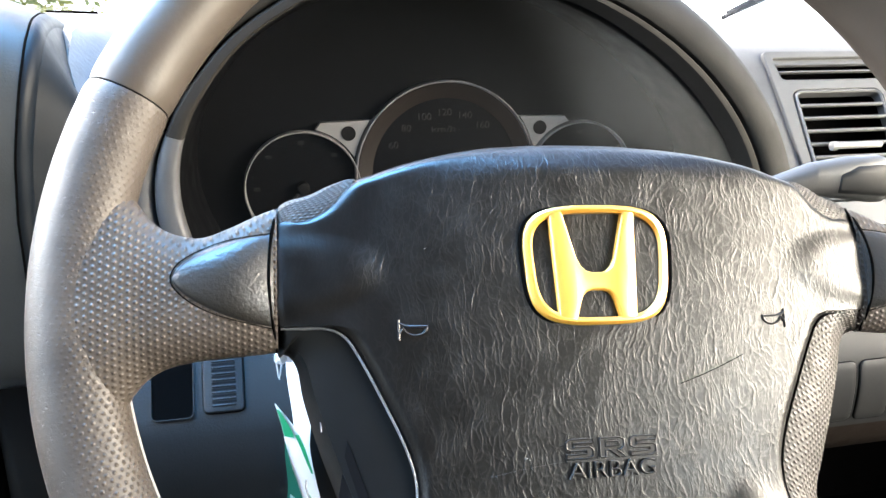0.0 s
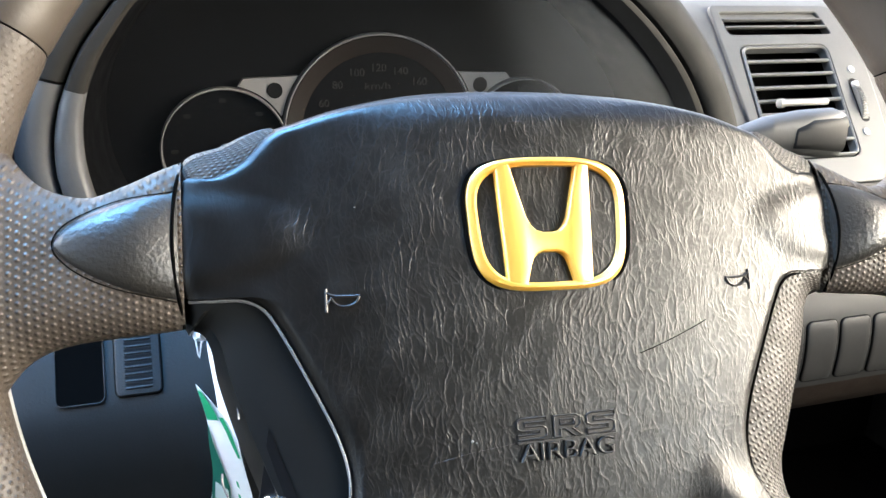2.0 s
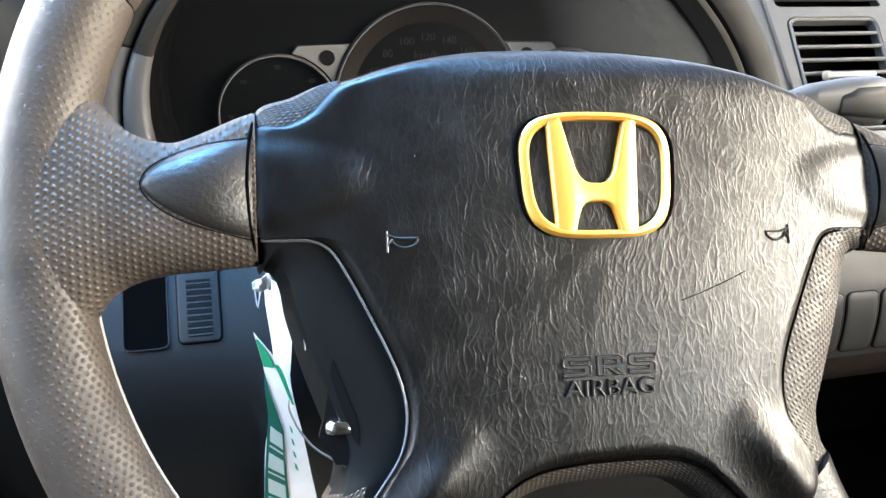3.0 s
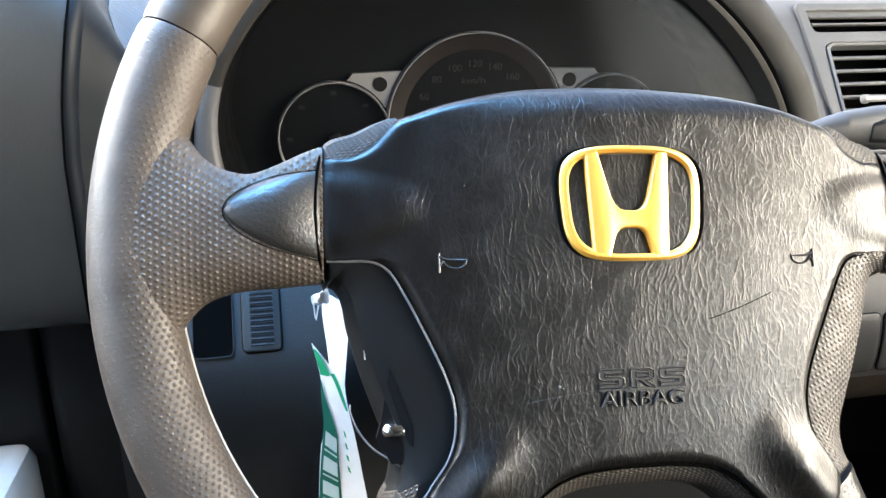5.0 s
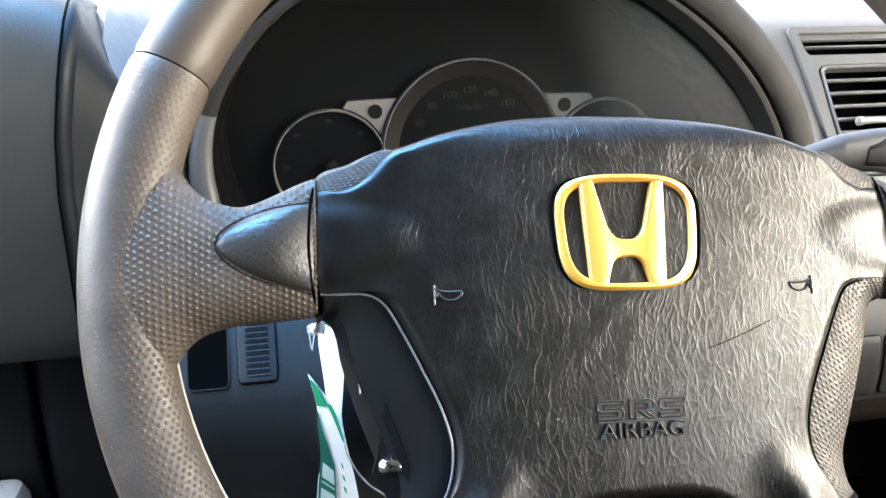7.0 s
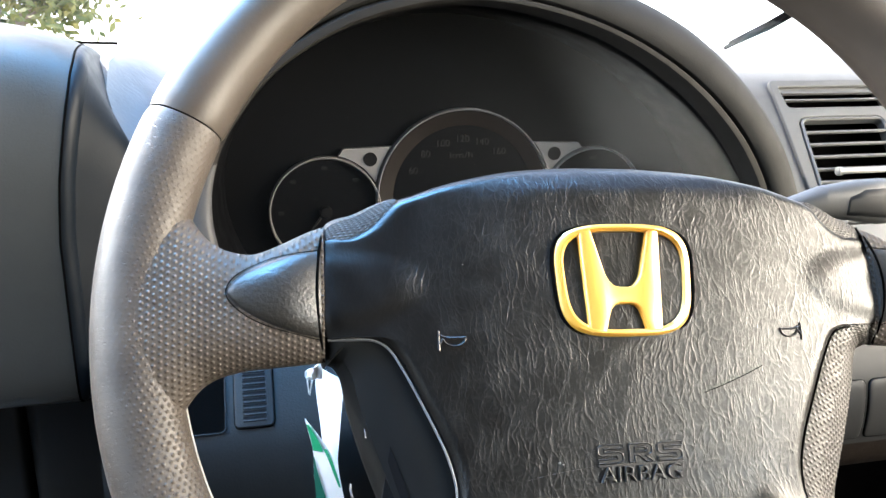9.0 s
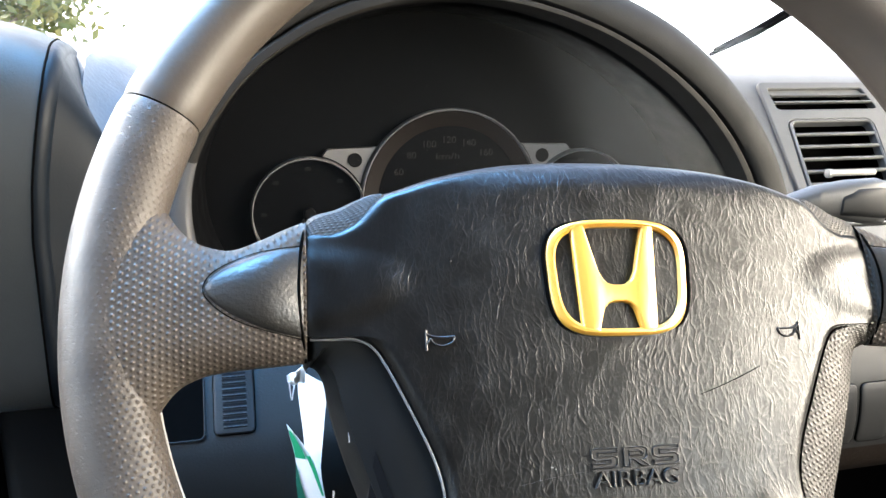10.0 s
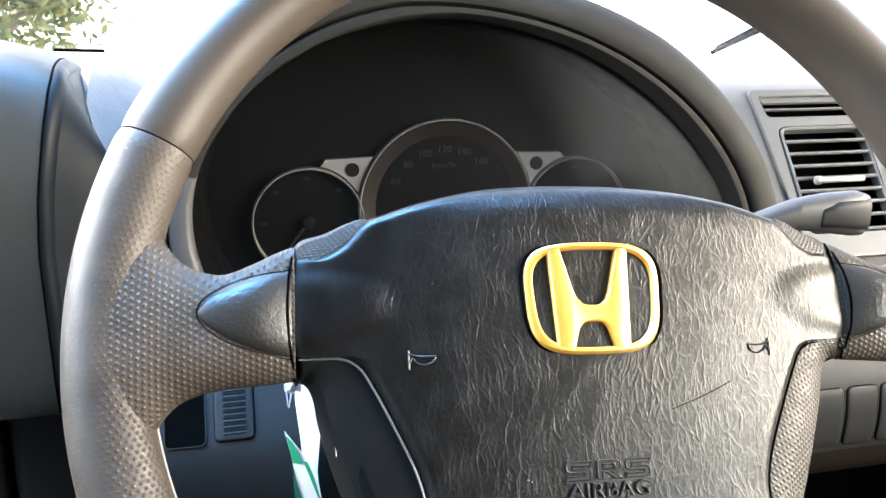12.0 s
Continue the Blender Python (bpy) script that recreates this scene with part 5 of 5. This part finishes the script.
part("emblem_groove", moved(ring_band(emblem_outline(0.0006), emblem_outline(-0.0004), -0.002, 0.0003, 0.0001), EM), GAP, cover)

# ---- lettering and horn signs, moulded into the cover ----
MOULD = material("moulded_lettering", (0.020, 0.0185, 0.017), 0.38)
LETTER = grained_plastic("smooth_vinyl_lettering", (0.016, 0.0148, 0.0135), 0.46, 900, 0.00003)
part("lettering", moved(words("AIRBAG", 0.0078, 0.0006, 1.16, 0.00035), Matrix.Translation((-0.0010, -0.0490, pad_height(0, -0.049) + 0.0002))), LETTER, cover, "moulded words AIRBAG", flat=True)
S_SHAPE = [(0, 0), (0.85, 0), (1, 0.12), (1, 0.46), (0.85, 0.59), (0.24, 0.59), (0.24, 0.79), (1, 0.79), (1, 1), (0.15, 1), (0, 0.88), (0, 0.53), (0.15, 0.40), (0.76, 0.40), (0.76, 0.21), (0, 0.21)]
R_SHAPE = [(0, 0), (0.22, 0), (0.22, 0.36), (0.40, 0.36), (0.72, 0), (1, 0), (0.66, 0.36), (0.80, 0.36), (0.98, 0.50), (0.98, 0.88), (0.80, 1), (0, 1)]
R_HOLE = [(0.22, 0.56), (0.70, 0.56), (0.76, 0.62), (0.76, 0.74), (0.70, 0.80), (0.22, 0.80)]


def block_letter(outline, holes, left, right, low, high):
    """A wide capital: a flat sunken face inside a raised outline."""
    lines = [[(left + x * (right - left), low + y * (high - low)) for x, y in line] for line in [outline] + holes]
    z = pad_height((left + right) / 2, (low + high) / 2)
    ridges = [tube([(x, y, z + 0.0003) for x, y in line + line[:2]], 0.00032, 6) for line in lines]
    face = moved(holed_plate(np.array(lines[0]), [np.array(h) for h in lines[1:]], -0.001, 0.0002, 0.0001), Matrix.Translation((0, 0, z)))
    return joined(face, *ridges)


for shape, holes, left, right, text in ((S_SHAPE, [], -0.0172, -0.0078, "S"), (R_SHAPE, [R_HOLE], -0.0053, 0.0036, "R"), (S_SHAPE, [], 0.0057, 0.0150, "S")):
    part("letter", block_letter(shape, holes, left, right, -0.0447, -0.0384), LETTER, cover, "moulded outlined letter " + text)
part("lettering_rule", moved(plate(rounded(0.0330, 0.0006, 0.00025, 2), -0.001, 0.0006), Matrix.Translation((-0.0008, -0.0456, pad_height(0, -0.0456)))), LETTER, cover)
for sign in (-1, 1):
    def horn(path):
        return tube([on_pad(sign * (0.0675 - a * 0.001), 0.0005 + b * 0.001, 0.0002) for a, b in path], 0.00045, 6)
    bell = [(-4.6, 3.4), (-4.6, -3.4)]
    body = [(-4.6, 2.2), (-1.5, 1.1), (5.2, 0.9)]
    loop = [(3.9 * math.cos(q) + 1.0, 2.7 * math.sin(q) + 0.7) for q in np.linspace(0.0, -math.pi, 14)] + [(-4.4, -1.2)]
    for path in (bell, body, loop):
        part("horn_sign", horn(spline(path, 18)), MOULD, cover)
part("scratch", tube([on_pad(0.0265 + 0.026 * s, -0.0215 + 0.0092 * s - 0.0018 * s * (1 - s), 0.00001) for s in np.linspace(0, 1, 14)], 0.00018, 5), GAP, cover, "dark curved scratch")

part("scratch", tube([on_pad(-0.0431 + 0.0245 * s, -0.0491 + 0.0037 * s + 0.0003 * math.sin(4 * s), 0.00001) for s in np.linspace(0, 1, 16)], 0.00007, 5), MOULD, cover, "thin pale scratch")

# ---- recessed fixing screw in the side of the hub frame ----
def on_cheek(u, v, lift):
    """A place on the leaning side of the hub."""
    return (u, v, -0.0106 + (0.48 * (u + 0.0896) + 0.16 * (v + 0.0394)) / 0.86 + lift)


part("cheek_edge", tube(spline([(-0.1029, -0.0480, -0.0185), (-0.1029, -0.0512, -0.0180), (-0.1002, -0.0574, -0.0176), (-0.0954, -0.0635, -0.0170), (-0.0896, -0.0675, -0.0158), (-0.0817, -0.0730, -0.0140)], 36), 0.0004, 6), LIP, wheel, "thin pale edge line")
part("scuff", tube([(-0.0982, -0.0288, -0.0128), (-0.0979, -0.0305, -0.0126), (-0.0978, -0.0322, -0.0126)], [0.0001, 0.0003, 0.0003], 6), LIP, wheel, "small pale scuff")
# raised dark patch gives the shade of the hollow round the screw
recess = [(-0.0896, -0.0352), (-0.0925, -0.0545), (-0.0940, -0.0600), (-0.0890, -0.0690), (-0.0812, -0.0690), (-0.0824, -0.0555)]
part("screw_recess", loft([[on_cheek(u, v, k) for u, v in recess] for k in (-0.003, 0.0006)]), BLACK, wheel, "dark patch for the shade of the screw's recess")
part("fixing_screw", loft([[(-0.0868 + x * g, -0.0572 + y * g, w) for x, y in rounded(0.0108, 0.0054, 0.0024, 5)] for w, g in ((-0.019, 1.0), (-0.0125, 1.0), (-0.0108, 0.7), (-0.0104, 0.2))]), CHROME, wheel, "small bright screw head")

# ---- small marks on the hub ----
FLECK = material("pale_fleck", (0.13, 0.13, 0.125), 0.6)
for u, v, r in ((-0.0312, -0.0437, 0.00042), (-0.0300, -0.0443, 0.00028), (-0.0623, 0.0279, 0.00022)):
    rows_ = [[on_pad(u + r * g * math.cos(q) * 1.5, v + r * g * math.sin(q), lift) for q in np.linspace(0, 2 * math.pi, 8, endpoint=False)] for g, lift in ((1.0, -0.0001), (0.9, 0.0001), (0.4, 0.0002))]
    part("fleck", loft(rows_), FLECK, cover, "tiny pale nick in the vinyl")
